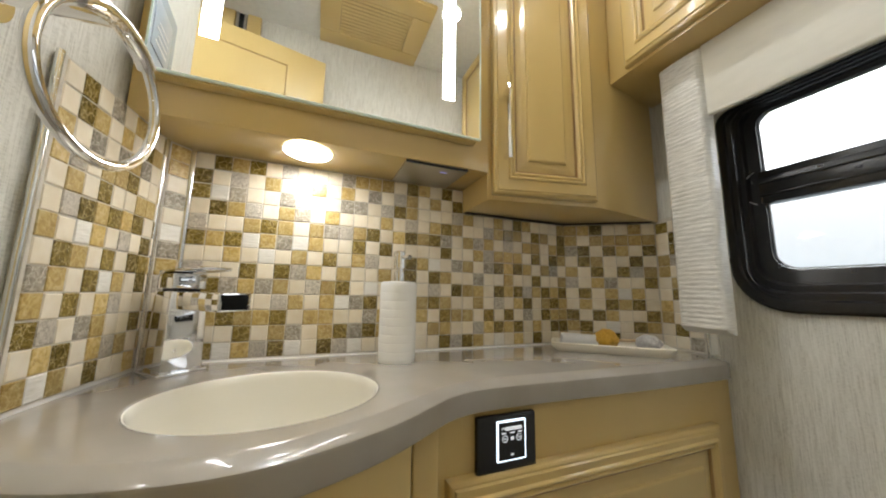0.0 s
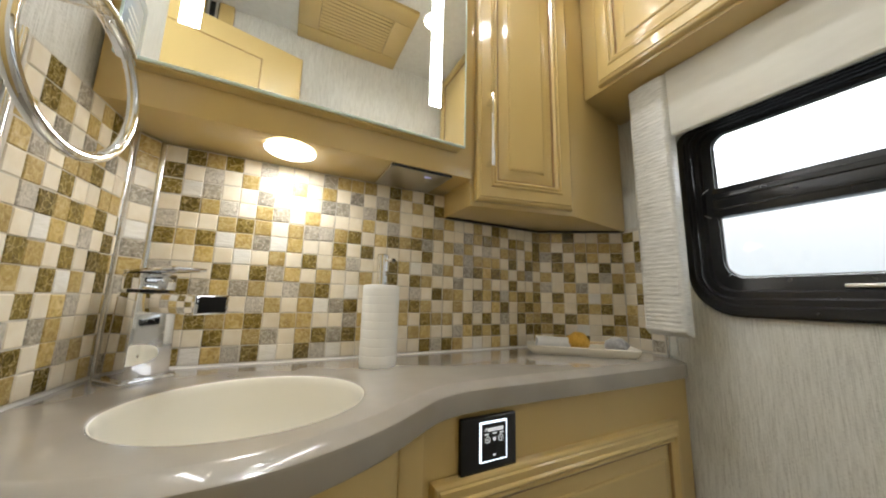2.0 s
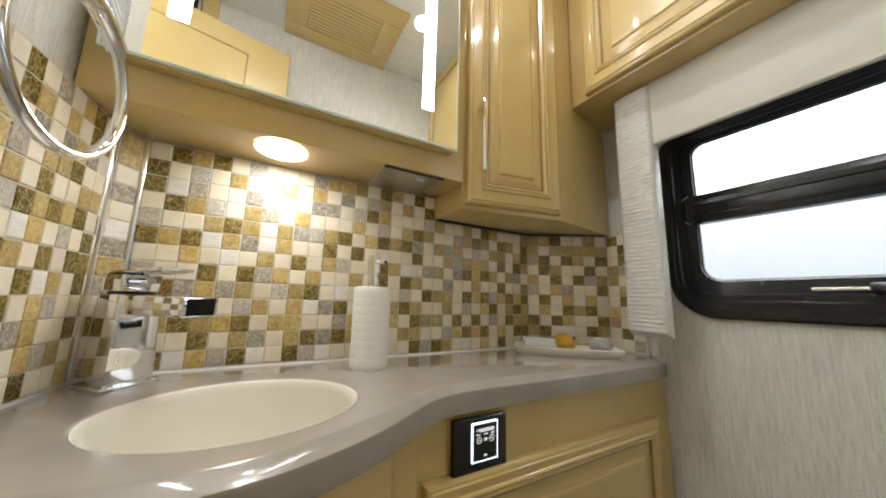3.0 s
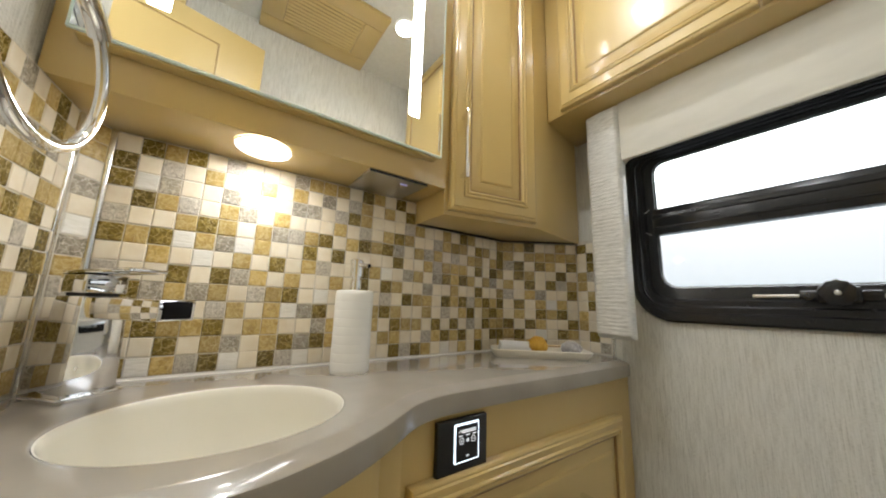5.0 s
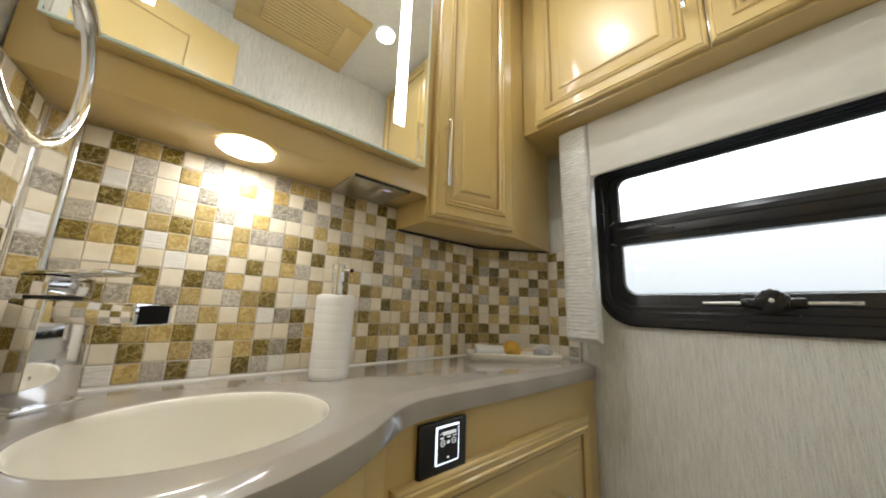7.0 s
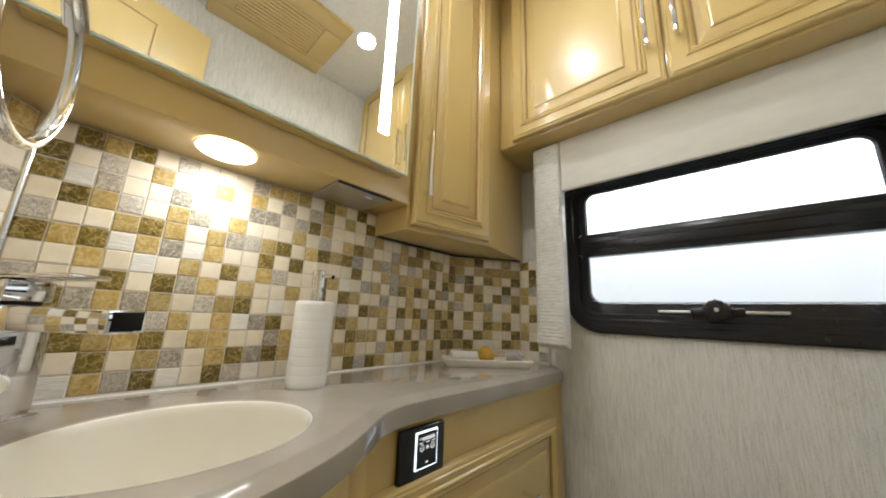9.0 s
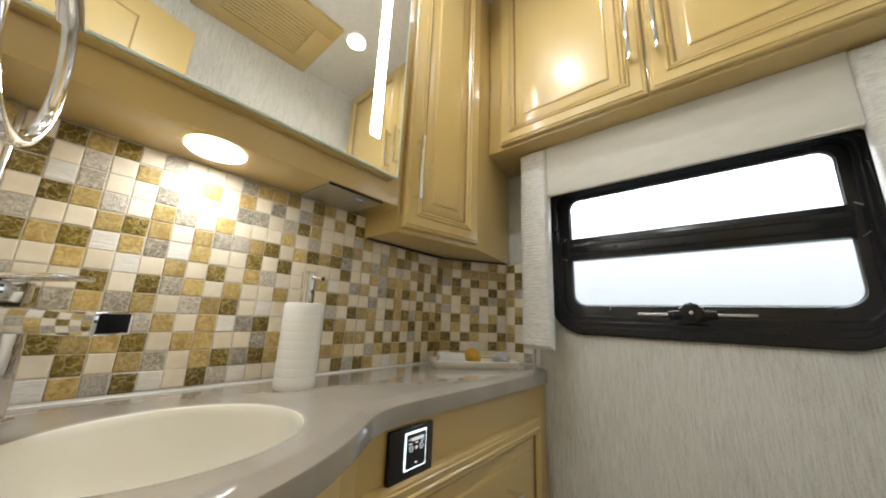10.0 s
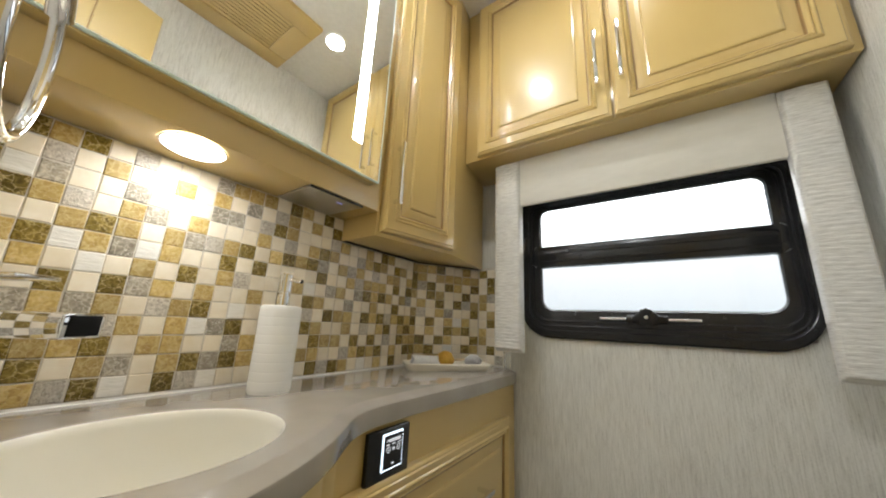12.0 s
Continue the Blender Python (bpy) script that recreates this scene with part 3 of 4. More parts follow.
# ---- window ----
def rounded(y0, y1, z0, z1, r_low, r_high, n=8):
    pts = []
    for cy, cz, r, a0 in ((y1, z0, r_low, 270), (y1, z1, r_high, 0), (y0, z1, r_high, 90), (y0, z0, r_low, 180)):
        sy, sz = (1 if cy == y1 else -1), (1 if cz == z1 else -1)
        for k in range(n + 1):
            a = radians(a0 + 90 * k / n)
            pts.append((cy - sy * r + r * math.cos(a), cz - sz * r + r * math.sin(a)))
    return pts


def frame_loft(stages):
    """Closed outlines (y, z) at given x, skinned one to the next."""
    bm = bmesh.new()
    loops = [[bm.verts.new((x, y, z)) for y, z in pts] for x, pts in stages]
    n = len(loops[0])
    for a, b in zip(loops, loops[1:]):
        for k in range(n):
            bm.faces.new((a[k], a[(k + 1) % n], b[(k + 1) % n], b[k]))
    return bm


win = thing("window", pose(0, 0, 0), "black-framed caravan window with two panes and a crank knob, closed", "window", kind="structure")
Y0, Y1, Z0, Z1 = -0.163, 0.538, 1.006, 1.478
st = []
for x, k, rl, rh in ((WIN_X - 0.0005, 0.0, 0.098, 0.03), (WIN_X - 0.010, 0.01, 0.097, 0.03), (WIN_X - 0.014, 0.07, 0.094, 0.03), (WIN_X - 0.014, 0.26, 0.082, 0.03), (WIN_X - 0.009, 0.30, 0.080, 0.03),
                     (WIN_X - 0.009, 0.44, 0.058, 0.03), (WIN_X - 0.002, 0.48, 0.056, 0.03), (WIN_X - 0.002, 0.62, 0.050, 0.03), (WIN_X + 0.012, 0.66, 0.048, 0.03), (WIN_X + 0.014, 0.97, 0.040, 0.030),
                     (WIN_X + 0.020, 1.0, 0.038, 0.028), (WIN_X + 0.030, 1.0, 0.038, 0.028)):
    st.append((x, rounded(Y0 + 0.050 * k, Y1 - 0.066 * k, Z0 + 0.090 * k, Z1 - 0.028 * k, rl, rh)))
part("window_frame", frame_loft(st), BLACK, win)
part("outer_frame", frame_loft([(WIN_X + 0.030, st[-1][1]), (WIN_X + 0.030, rounded(Y0 + 0.02, Y1 - 0.02, Z0 + 0.02, Z1 - 0.02, 0.06, 0.03)), (1.06, rounded(Y0 + 0.01, Y1 - 0.01, Z0 + 0.01, Z1 + 0.012, 0.06, 0.03))]), BLACK, win)
# The glint along the pane edges is put into this rim's grey.
rim_in = rounded(Y0 + 0.0522, Y1 - 0.0682, Z0 + 0.0922, Z1 - 0.0302, 0.036, 0.026)
part("gasket", frame_loft([(WIN_X + 0.0190, st[-1][1]), (WIN_X + 0.0190, rim_in), (WIN_X + 0.0225, rim_in)]), mat("gasket_highlight", (0.16, 0.165, 0.17), 0.3), win, "thin gasket round the panes, coloured grey for its bright edge line")
bm = block(WIN_X + 0.004, WIN_X + 0.034, Y0 + 0.045, Y1 - 0.060, 1.240, 1.313, 0.003)
block(WIN_X + 0.000, WIN_X + 0.006, Y0 + 0.045, Y1 - 0.060, 1.256, 1.262, 0.002, 1, bm)
block(WIN_X + 0.000, WIN_X + 0.006, Y0 + 0.045, Y1 - 0.060, 1.284, 1.298, 0.002, 1, bm)
part("mullion", bm, BLACK, win)
for y, way in ((Y0 + 0.036, 1), (Y1 - 0.050, -1)):
    for z in (1.244, 1.309):
        part("mitre_joint", block(-0.0006, 0.0006, -0.008, 0.008, -0.0005, 0.0005), SATIN, win, "fine bright joint line").matrix_basis = pose(WIN_X - 0.0018 + 0.0010, y, z, 35 * way * (1 if z > 1.27 else -1), 0, 0)
for z0, z1 in ((1.090, 1.245), (1.308, 1.452)):
    pane = part("pane", block(WIN_X + 0.023, WIN_X + 0.026, Y0 + 0.045, Y1 - 0.060, z0, z1), GLASS, win, "clear glass pane")
    pane.visible_shadow = False
part("crank_track", block(WIN_X - 0.006, WIN_X + 0.001, 0.055, 0.295, 1.069, 1.076, 0.0015), SATIN, win, "bare metal crank track")
bm = block(WIN_X - 0.014, WIN_X - 0.001, 0.125, 0.226, 1.063, 1.083, 0.004)
block(WIN_X - 0.020, WIN_X - 0.001, 0.148, 0.202, 1.058, 1.090, 0.005, 2, bm)
part("crank_bracket", bm, BLACK, win)
n = 48
pts = [((0.0225 + 0.0028 * math.cos(6 * a)) * math.cos(a), (0.0225 + 0.0028 * math.cos(6 * a)) * math.sin(a)) for a in (2 * math.pi * k / n for k in range(n))]
knob = part("crank_knob", prism(pts, 0.0, 0.020, 0.004, 3), BLACK, win, "six-lobed black crank knob")
knob.matrix_basis = pose(WIN_X - 0.018, 0.175, 1.077, 0, -90, 0)
part("knob_screw", lathe([(0.0045, 0.0195), (0.0045, 0.0215), (0.003, 0.022)], 16), SATIN, knob)
for y, z in ((0.44, 1.019), (0.33, 1.019), (0.22, 1.019), (0.09, 1.019), (-0.03, 1.019), (-0.11, 1.030), (0.525, 1.16), (0.525, 1.27), (0.525, 1.38), (-0.150, 1.16), (-0.150, 1.28), (-0.150, 1.40), (0.21, 1.046), (0.14, 1.046)):
    part("screw", lathe([(0.0036, 0.0), (0.0036, 0.0012), (0.002, 0.0020)], 12), BLACK, win).matrix_basis = pose(WIN_X - 0.0138 if z != 1.046 else WIN_X - 0.009, y, z, 0, -90, 0)

bg = structure("backdrop", block(2.6, 2.62, -4, 5, -2, 5), SKYGLOW, "bright white overcast daylight outside the window", "backdrop")

# ---- roller shade and padded side pieces ----
shade = thing("roller_shade", pose(0, 0, 0), "cream roller shade valance under the wall cabinet, drawn up", "shade")
part("valance", block(0.830, 0.842, -0.126, 0.489, 1.428, UZ - 0.0005, 0.003), SHADE, shade)
part("hem_bar", rod((0.836, -0.123, 1.428), (0.836, 0.487, 1.428), 0.0058), SHADE, shade, "cream hem bar")


def ribbed_pad(y0, y1, z0, z1, relief, x0=0.818, x1=0.846):
    """An upholstered strip with uneven horizontal ribs and rounded sides."""
    rnd = random.Random(round(y0 * 1000))
    bm = bmesh.new()
    ribs, sub = 64, 5
    n = ribs * sub
    w = y1 - y0
    loops = []
    sides = ((0.0, 0.0), (0.0, 0.55), (0.03, 0.82), (0.09, 0.97), (0.25, 1.0), (0.5, 1.02), (0.75, 1.0), (0.91, 0.97), (0.97, 0.82), (1.0, 0.55), (1.0, 0.0))
    swell = [[rnd.uniform(0.05, 1.0) for _ in sides] for _ in range(ribs + 1)]
    for k in range(n + 1):
        z = z0 + (z1 - z0) * k / n
        end = min(1.0, 0.35 + min(k, n - k) * 0.12)
        row = []
        for i, (s, d) in enumerate(sides):
            edge = 1 if d > 0 else 0
            rib = relief * abs(math.sin(math.pi * k / sub)) ** 0.7 * swell[k // sub][i]
            wob = 0.0016 * noise.noise(Vector((s * 3.0, z * 9.0, y0)))
            row.append(bm.verts.new((x1 - (x1 - x0) * d * (end if edge else 1) - edge * rib, y0 + w * s, z + edge * wob)))
        loops.append(row)
    for a, c in zip(loops, loops[1:]):
        for i in range(10):
            bm.faces.new((a[i], a[i + 1], c[i + 1], c[i]))
        bm.faces.new((a[10], a[0], c[0], c[10]))
    bm.faces.new(loops[0][::-1])
    bm.faces.new(loops[-1])
    return bm


for y0, y1, relief in ((0.488, 0.577, 0.0015), (-0.206, -0.126, 0.0013)):
    side = thing("window_trim_pad", pose(0, 0, 0), "padded ribbed off-white fabric strip hanging beside the window", "trim", "pads beside the window")
    part("pad", ribbed_pad(y0, y1, 0.962, UZ - 0.0005, relief), PADDED, side)
    part("backing_board", block(0.8465, 0.852, y0 + 0.001, y1 - 0.001, 0.962, UZ - 0.001), SHADE, side, "pale backing board")
for z in (1.36, 1.12):
    cap = thing("screw_cap", pose(WIN_X - 0.0005, 0.549, z, 0, -90, 0), "round brown plastic screw cap on the wall", "screw cap", "caps beside the window")
    part("cap", lathe([(0.0095, 0.0), (0.0095, 0.003), (0.007, 0.0055), (0.003, 0.006)], 20), mat("brown_plastic", (0.11, 0.07, 0.035), 0.45), cap)

# ---- soap dispenser, faucet, tray, towel ring ----
soap = thing("soap_dispenser", pose(0.230, 0.745, TOP), "white ceramic soap dispenser with a ribbed body and chrome pump", "soap dispenser")
prof = [(0.0345, 0.0), (0.0356, 0.002)]
for k in range(9):
    z = 0.006 + k * 0.0160
    prof += [(0.0360, z), (0.0363, z + 0.0006), (0.0364, z + 0.0014), (0.0364, z + 0.0144), (0.0363, z + 0.0152), (0.0360, z + 0.0158)]
prof += [(0.0360, 0.1515), (0.0349, 0.1545), (0.031, 0.1558), (0.012, 0.156)]
part("bottle", lathe(prof, 48), CERAMIC, soap)
pump = part("pump", lathe([(0.011, 0.156), (0.011, 0.176), (0.0085, 0.177), (0.0085, 0.182), (0.0125, 0.183), (0.0125, 0.216), (0.011, 0.218)], 28), CHROME, soap, "chrome pump head")

part("nozzle", rod((0.008, 0, 0.207), (0.040, 0, 0.203), 0.0042, 14), CHROME, soap, "chrome nozzle").matrix_basis = pose(0, 0, 0, 0, 0, -75)

fau = thing("faucet", pose(-0.134, 0.768, TOP, 0, 0, -48), "square polished chrome single-lever basin faucet on the counter", "faucet")
part("base", block(-0.034, 0.034, -0.034, 0.034, 0, 0.006, 0.0015), CHROME, fau)
bm = block(-0.029, 0.029, -0.029, 0.029, 0.0055, 0.130, 0.0018)
for v in bm.verts:
    k = 1 - 0.10 * min(1.0, v.co.z / 0.09)
    v.co.x, v.co.y = v.co.x * k, v.co.y * k
part("body", bm, CHROME, fau)
spout = part("spout", block(0.018, 0.150, -0.023, 0.023, 0.102, 0.129, 0.0015), CHROME, fau)
part("outlet", block(0.1485, 0.1510, -0.0185, 0.0185, 0.1045, 0.1265, 0.0008), mat("outlet_black", (0.006, 0.006, 0.006), 0.55, Specular_IOR_Level=0.15), spout, "black rectangular water outlet")
# Neck coloured black to stand for the shade in the thin gap.
part("neck_gap_shade", block(-0.019, 0.016, -0.019, 0.019, 0.1295, 0.1345), DARK, fau, "black neck standing for the shaded gap under the handle")
grip = part("handle", block(-0.027, 0.022, -0.024, 0.024, 0.1340, 0.1590, 0.0015), CHROME, fau, "square chrome handle block")
part("set_screw", rod((0.0215, 0, 0.1465), (0.0232, 0, 0.1465), 0.0032, 14), SATIN, grip)
bm = block(-0.027, 0.092, -0.024, 0.024, 0.1588, 0.1640, 0.0018)
for v in bm.verts:
    v.co.z += max(0.0, v.co.x) * 0.05
part("lever", bm, CHROME, fau, "flat chrome lever")

TRAY = pose(0.747, 0.700, TOP, 0, 0, -41)
tray = thing("tray", TRAY, "cream ceramic oblong bath tray holding sponge and stones", "tray")
bm = bmesh.new()
loops = []
for d, z in ((0.012, 0.0), (0.002, 0.011), (0.0, 0.0195), (0.003, 0.0215), (0.006, 0.0195), (0.014, 0.006)):
    loops.append([bm.verts.new((x, y, z)) for x, y in rounded(-0.132 + d, 0.132 - d, -0.048 + d, 0.048 - d, 0.016, 0.016, 5)])
n = len(loops[0])
for a, b in zip(loops, loops[1:]):
    for k in range(n):
        bm.faces.new((a[k], a[(k + 1) % n], b[(k + 1) % n], b[k]))
bm.faces.new(loops[0][::-1])
bm.faces.new(loops[-1])
part("dish", bm, CREAMWARE, tray)



def lump(r, squash, seed, rough=0.12, n=3):
    bm = bmesh.new()
    bmesh.ops.create_icosphere(bm, subdivisions=n, radius=1.0)
    for v in bm.verts:
        k = 1 + rough * noise.noise(v.co * 1.7 + Vector((seed, seed * 2.3, 0)))
        v.co = Vector((v.co.x * r[0], v.co.y * r[1], v.co.z * r[2] * squash)) * k
    low = min(v.co.z for v in bm.verts)
    for v in bm.verts:
        v.co.z -= low
    return bm


def on_tray(name, bm, material, x, y, label, category, turn=0, z=0.0062):
    ob = thing(name, TRAY @ pose(x, y, z, 0, 0, turn), label, category)
    part("body", bm, material, ob)
    return ob


CLOTH = vary(mat("white_cloth", (0.78, 0.79, 0.8), 0.9), ((0.70, 0.71, 0.73), (0.80, 0.81, 0.82)), (300, 300, 300), 3, None, 0.6)
bm = bmesh.new()
nn = 28
for s, (r, h) in enumerate(((0.017, 0.0), (0.013, 0.006))):
    a = [bm.verts.new((-0.042 + 0.004 * s + 0.002 * math.sin(3 * q), (r + 0.0015 * math.sin(5 * q + s)) * math.cos(q), r + (r + 0.0015 * math.sin(5 * q + s)) * math.sin(q))) for q in (2 * math.pi * k / nn for k in range(nn))]
    c = [bm.verts.new((0.040 - 0.004 * s + 0.003 * math.sin(2 * q), (r * 0.9 + 0.0018 * math.sin(4 * q)) * math.cos(q), r + (r * 0.9 + 0.0018 * math.sin(4 * q)) * math.sin(q))) for q in (2 * math.pi * k / nn for k in range(nn))]
    for k in range(nn):
        bm.faces.new((a[k], a[(k + 1) % nn], c[(k + 1) % nn], c[k]))
    bm.faces.new(a[::-1])
    bm.faces.new(c)
on_tray("washcloth", bm, CLOTH, -0.066, 0.0, "rolled white washcloth lying in the tray", "washcloth", 6)
SPONGE = vary(mat("yellow_sponge", (0.62, 0.36, 0.05), 0.9), ((0.50, 0.27, 0.03), (0.68, 0.42, 0.07)), (240, 240, 240), 4, None, 0.8)
on_tray("sponge", lump((0.0275, 0.0255, 0.024), 1.0, 3.1, 0.14, 4), SPONGE, -0.004, 0.004, "round golden-yellow natural sponge in the tray", "sponge")
STONEGREY = vary(mat("grey_pumice", (0.42, 0.41, 0.41), 0.85), ((0.30, 0.29, 0.29), (0.50, 0.49, 0.49)), (150, 150, 150), 5, None, 0.6)
on_tray("pumice_stone", lump((0.027, 0.022, 0.019), 1.0, 7.7, 0.18, 4), STONEGREY, 0.086, 0.0, "rounded grey pumice stone in the tray", "stone")
brush = thing("wooden_brush", TRAY @ pose(0.016, 0.004, 0.0285), "slim pale wooden bath brush lying across the tray", "brush")
part("stick", rod((0.0, 0, 0), (0.052, 0, 0.002), 0.0032, 12), mat("pale_wood", (0.62, 0.46, 0.27), 0.6), brush)
part("ferrule", rod((0.052, 0, 0.002), (0.060, 0, 0.0023), 0.0038, 12), SATIN, brush)

RINGPOSE = pose(-0.123, 0.488, 1.220, 0, 0, 83)
ring = thing("towel_ring", RINGPOSE, "polished chrome towel ring on the wall beside the basin", "towel ring")
part("ring", torus(0.0715, 0.0052), CHROME, ring)
bm = bmesh.new()
arc = [radians(a) for a in range(50, 131, 8)]
loops = [[bm.verts.new(((0.0715 + 0.0085 * math.cos(j)) * math.cos(a), 0.0085 * math.sin(j), (0.0715 + 0.0085 * math.cos(j)) * math.sin(a))) for j in (2 * math.pi * q / 14 for q in range(14))] for a in arc]
for a, c in zip(loops, loops[1:]):
    for k in range(14):
        bm.faces.new((a[k], a[(k + 1) % 14], c[(k + 1) % 14], c[k]))
bm.faces.new(loops[0][::-1])
bm.faces.new(loops[-1])
part("holder", bm, CHROME, ring, "curved chrome sleeve")
part("arm", rod((0, 0.004, 0.0735), (-0.006, 0.094, 0.0735), 0.008, 20), CHROME, ring)
part("wall_plate", rod((-0.006, 0.092, 0.0735), (-0.007, 0.1150, 0.0735), 0.024, 32), CHROME, ring, "round chrome wall plate")

# chrome edge strips of the mosaic
STRIP = mat("brushed_aluminium_trim", (0.72, 0.72, 0.70), 0.22, 1.0)
for (x, y), z1, turn in ((L0, 1.302, 0), (L1, 1.3025, 0), (L2, 1.3060, 0), (R1, 1.2405, 0), ((WIN_X - 0.008, 0.600), 1.25, 0)):
    edge = thing("edge_strip", pose(x, y - 0.001, 0.9005), "slim aluminium edge strip closing the mosaic", "trim", "edge strips of the mosaic")
    part("strip", lathe([(0.0078 if x < -0.1 and x > -0.2 else 0.0038, 0.0), (0.0078 if x < -0.1 and x > -0.2 else 0.0038, z1 - 0.9005)], 14), STRIP, edge)

structure("trim_window_wall", block(WIN_X - 0.008, WIN_X - 0.0005, 0.5795, 0.594, 0.9005, 1.2505, 0.0015), SHADE, "slim pale trim between mosaic and wallpaper", "trim")

# ---- ceiling fittings and the side behind ----
cl = thing("ceiling_light", pose(0.534, 0.127, CEIL), "round recessed white ceiling light, lit", "light", "ceiling lights")
part("lens", lathe([(0.033, -0.012), (0.036, -0.008), (0.036, -0.0005)], 36), DOWN, cl)
part("bezel", torus(0.040, 0.005, 48, 10, 0.6), CERAMIC, cl).matrix_basis = pose(0, 0, -0.004, 90, 0, 0)

# Invented fitting, copied to go with the fill over the basin.
copy_thing(cl, pose(0.21, 0.54, CEIL))
# Made-up fitting, out of view, to match the fill on the left.
copy_thing(cl, pose(-0.62, 0.28, CEIL))

grille = thing("ceiling_grille", pose(0.006, -0.238, CEIL), "honey maple louvred return-air grille in the ceiling", "grille")
part("frame", block(0, 0.462, 0, 0.080, -0.020, -0.0005, 0.004), WOOD, grille)
part("frame_rail", block(0, 0.462, 0.290, 0.370, -0.020, -0.0005, 0.004), WOOD, grille)
part("frame_stile", block(0, 0.085, 0.0803, 0.2897, -0.020, -0.0005, 0.004), WOOD, grille)
part("frame_stile", block(0.377, 0.462, 0.0803, 0.2897, -0.020, -0.0005, 0.004), WOOD, grille)
part("filter", block(0.085, 0.377, 0.0803, 0.2897, -0.004, -0.0005), DARK, grille)
for k in range(11):
    y = 0.084 + k * 0.0188
    part("slat", block(0.0853, 0.3767, y, y + 0.0130, -0.0175, -0.0125, 0.001, 1), WOOD, grille).matrix_basis = Matrix.Translation((0, y, -0.015)) @ pose(0, 0, 0, 14, 0, 0) @ Matrix.Translation((0, -y, 0.015))

door = thing("door", pose(-0.508, -0.055, 0.02, 0, 0, -13.5), "honey maple panel door standing open", "door", kind="structure")
DOOR_W = 0.560
leaf_loops = ((0.0, DOOR_W, 0.0, 2.03, 0.0), (0.0, DOOR_W, 0.0, 2.03, -0.027), (0.003, DOOR_W - 0.003, 0.003, 2.027, -0.030), (0.150, 0.465, 0.10, 1.950, -0.030), (0.1515, 0.4635, 0.1015, 1.9485, -0.027))
groove_loops = ((0.1515, 0.4635, 0.1015, 1.9485, -0.027), (0.1545, 0.4605, 0.1045, 1.9455, -0.027))
field_loops = ((0.1545, 0.4605, 0.1045, 1.9455, -0.027), (0.1570, 0.4580, 0.1070, 1.9430, -0.0288))


def moulded(loops_in, close):
    """Nested rectangles (x0, x1, z0, z1, y) joined into one face."""
    bm = bmesh.new()
    made = [[bm.verts.new((x, y, z)) for x, z in ((x0, z0), (x1, z0), (x1, z1), (x0, z1))] for x0, x1, z0, z1, y in loops_in]
    for a, c in zip(made, made[1:]):
        for k in range(4):
            bm.faces.new((a[k], a[(k + 1) % 4], c[(k + 1) % 4], c[k]))
    if close:
        bm.faces.new(made[-1])
    return bm


leaf = part("leaf", moulded(leaf_loops, False), WOOD, door, smooth=False)
leaf.matrix_basis = pose(DOOR_W, 0.0, 0, 0, 0, 180)
part("groove", moulded(groove_loops, False), GLAZE, leaf, "darker glazed groove", smooth=False)
part("panel", moulded(field_loops, True), WOOD, leaf, smooth=False)
part("back_board", block(0.001, DOOR_W - 0.001, -0.008, -0.0005, 0.001, 2.029), WOOD, leaf)

# sign plate on the wall beside the mirror, door casing behind
plate = thing("wall_plate", pose(-0.2272, 0.545, 1.425, 0, 0, 83.2), "blue-grey wall plate with a raised inner frame and pale writing", "sign")
part("plate", block(-0.075, 0.075, 0.0, 0.004, 0, 0.155, 0.001), vary(mat("blue_grey_plate", (0.42, 0.48, 0.52), 0.25), ((0.38, 0.44, 0.48), (0.46, 0.52, 0.56)), (20, 20, 20)), plate).matrix_basis = pose(0, 0.0, 0)
part("inset", block(-0.045, 0.045, -0.002, 0.0005, 0.03, 0.125, 0.001), mat("inset_grey", (0.28, 0.32, 0.36), 0.3), plate)
for k in range(4):
    part("writing_bar", block(-0.030, 0.030 - 0.008 * (k % 2), -0.0028, -0.0018, 0.045 + k * 0.013, 0.049 + k * 0.013), CERAMIC, plate, "pale line of writing")
casing = structure("trim_door", block(-0.46, -0.335, SOUTH - 0.02, SOUTH + 0.014, 0, CEIL, 0.004), WOOD, "honey maple casing of the doorway", "trim")

structure("trim_doorway", block(-0.290, -0.236, SOUTH - 0.02, SOUTH + 0.014, 0, CEIL, 0.004), WOOD, "honey maple jamb beside the doorway track", "trim")
track = thing("door_track", pose(-0.3125, SOUTH, 0), "dark grey metal channel set between the door casings", "track")
for x in (-0.018, 0.010):
    part("rail", block(x, x + 0.008, 0.0005, 0.012, 0.001, CEIL - 0.001, 0.001, 1), SATIN, track)
part("channel", block(-0.0195, 0.0195, 0.0002, 0.0030, 0.001, CEIL - 0.001), DARK, track, "dark channel between the rails")

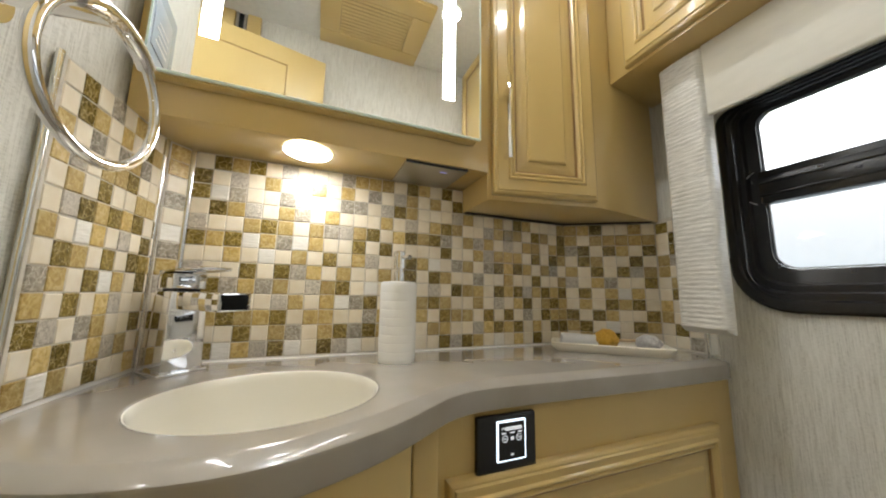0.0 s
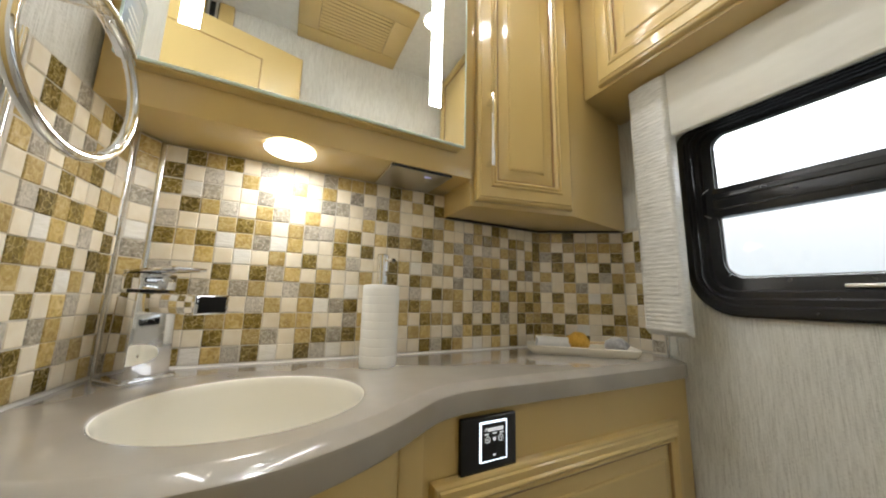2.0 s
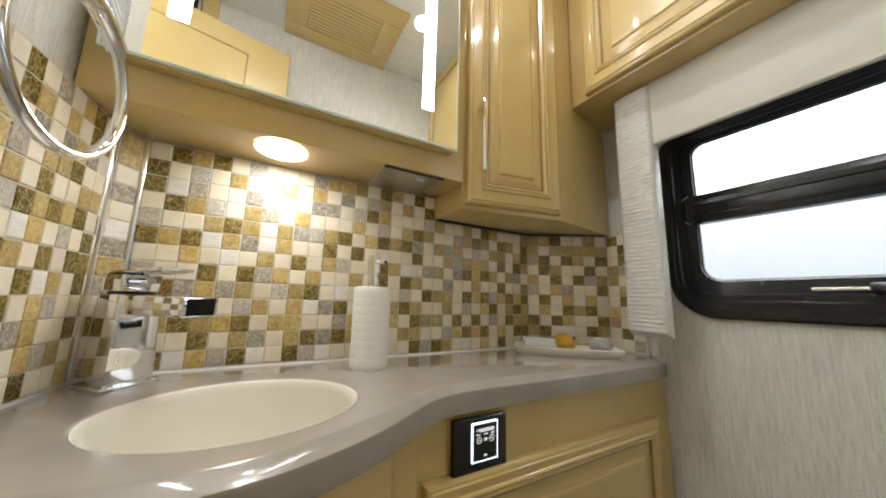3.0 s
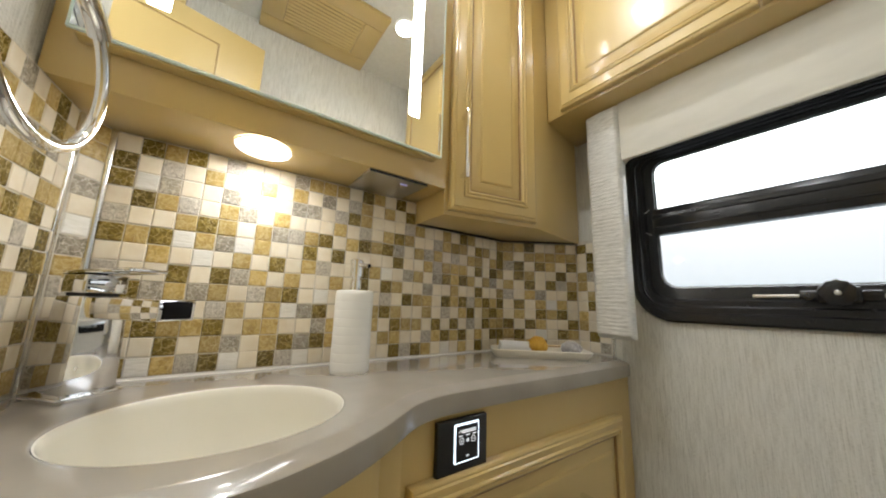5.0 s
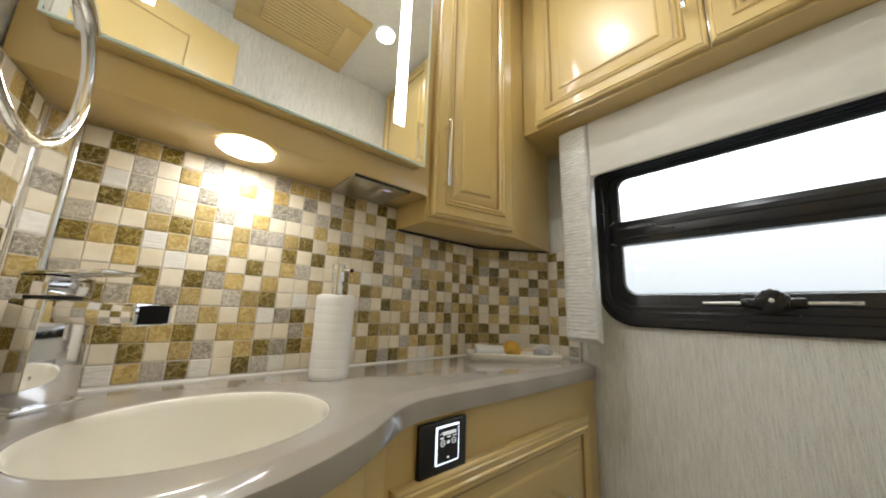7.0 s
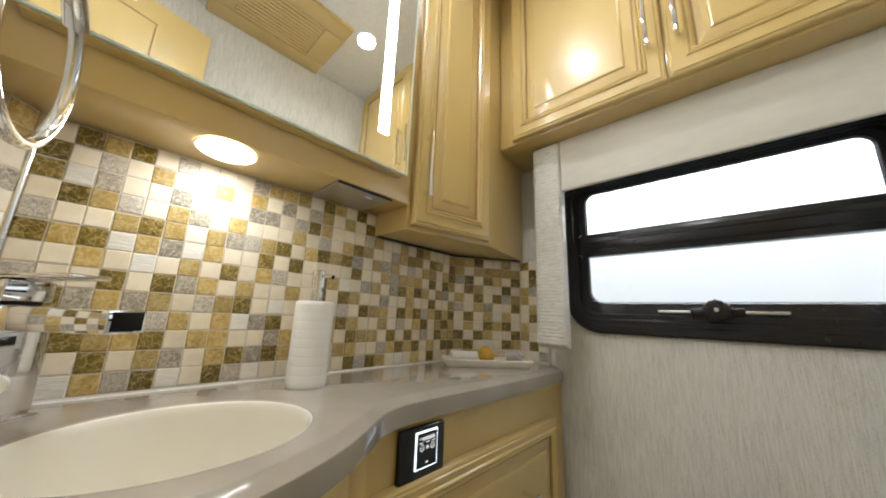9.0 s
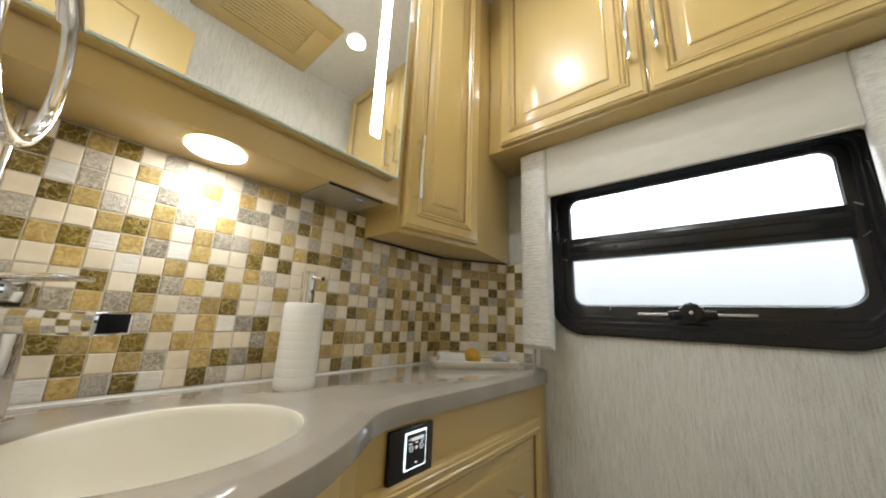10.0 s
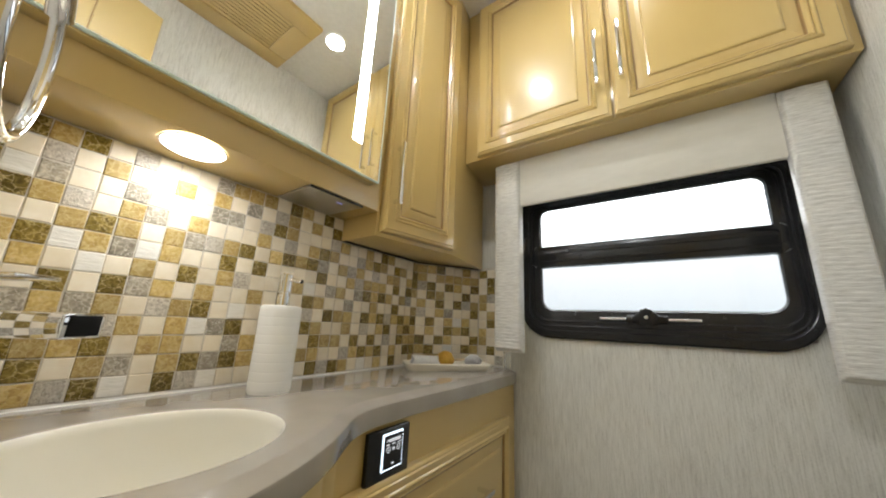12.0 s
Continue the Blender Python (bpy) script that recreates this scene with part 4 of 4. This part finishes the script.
# ---- mosaic ----
BACK = """WDBDWLWWWGBBBWDBWDW DWLWBWWBWBWGWLBWBWD DTGWWGWWWGGWLDBWWWL WDBLWBGWBWWWBWLWBDB LWWBDBWBGLBDWBDBDGW DBDTBGTBWWDWDWWWWDW WWBWTWBWDWBLWWDBTWG
LWWDWDGBWBWWBWDWDBWW WDGBGBWLBDWTWWBWLWD WWBWWLBWBTGDWBWBDBW WBDBBDWBBWWGBWDBWD WWWDWBGWBDGDBWDWBBW LDTBLDTWDLTWWBGWWD""".split()
UNDER_TALL = "BWWBWDBWWWB WWGBDBWDBWD BGBWLWBBWBD WBLBBBWDWDB BWGDBDBWBGW WGWWBWWDWWB BBWDBDLBDBD WBWGWBDWBDB BWDWDWGWDBB WLBDBDWBWDD DBWTWBWDWWB".split()
CORNER = "BBDWWBW BWBBBBB GDWDBWD WDBWWDW BWDWDLB LWBGWWD WDWBTBW WBWDBDW DWDBWWD BDWTWDB WBBDWWW".split()
STRIPROWS = "DWWB WDWB WDLB BGWD BWBW WBWG WDWB BWBW BWGD WDWB WWGB".split()
LEFTCOL = "B B W G W T G B L W D W G".split()
LEFT = "WDWGWBDW WDBWBWDB BWGWGBGW BGWBBDWW WBWDWWBB WLDBDBDW BWTBWLWD WDBWDWDD GBWDTBWD BWDWBLWW DLWGBWWD WBDWBLBW BTBWDWWB".split()
backsplash("mosaic of cream, gold, brown and grey stone tiles behind the basin", (L0[0], WALL_Y), (0.4150, WALL_Y), 0.9005, 1.3025, BACK, 1, 0.0062)
backsplash("mosaic of cream, gold, brown and grey stone tiles under the tall cabinet", (0.4155, WALL_Y), R0, 0.9005, 1.2405, UNDER_TALL, 2)
backsplash("stone mosaic across the angled corner", R0, R1, 0.9005, 1.2405, CORNER, 3, 0.002, 0.0347)
backsplash("narrow strip of stone mosaic beside the window", (WIN_X - 0.007, 0.704), (WIN_X - 0.007, 0.602), 0.9005, 1.25, STRIPROWS, 4, 0.002, 0.0325)
backsplash("single column of stone mosaic across the corner", L1, L0, 0.9005, 1.3025, LEFTCOL, 5, 0.0075, 0.0350)
backsplash("stone mosaic on the wall beside the basin", L2, L1, 0.9005, 1.3025, LEFT, 6, 0.0038, 0.0254)
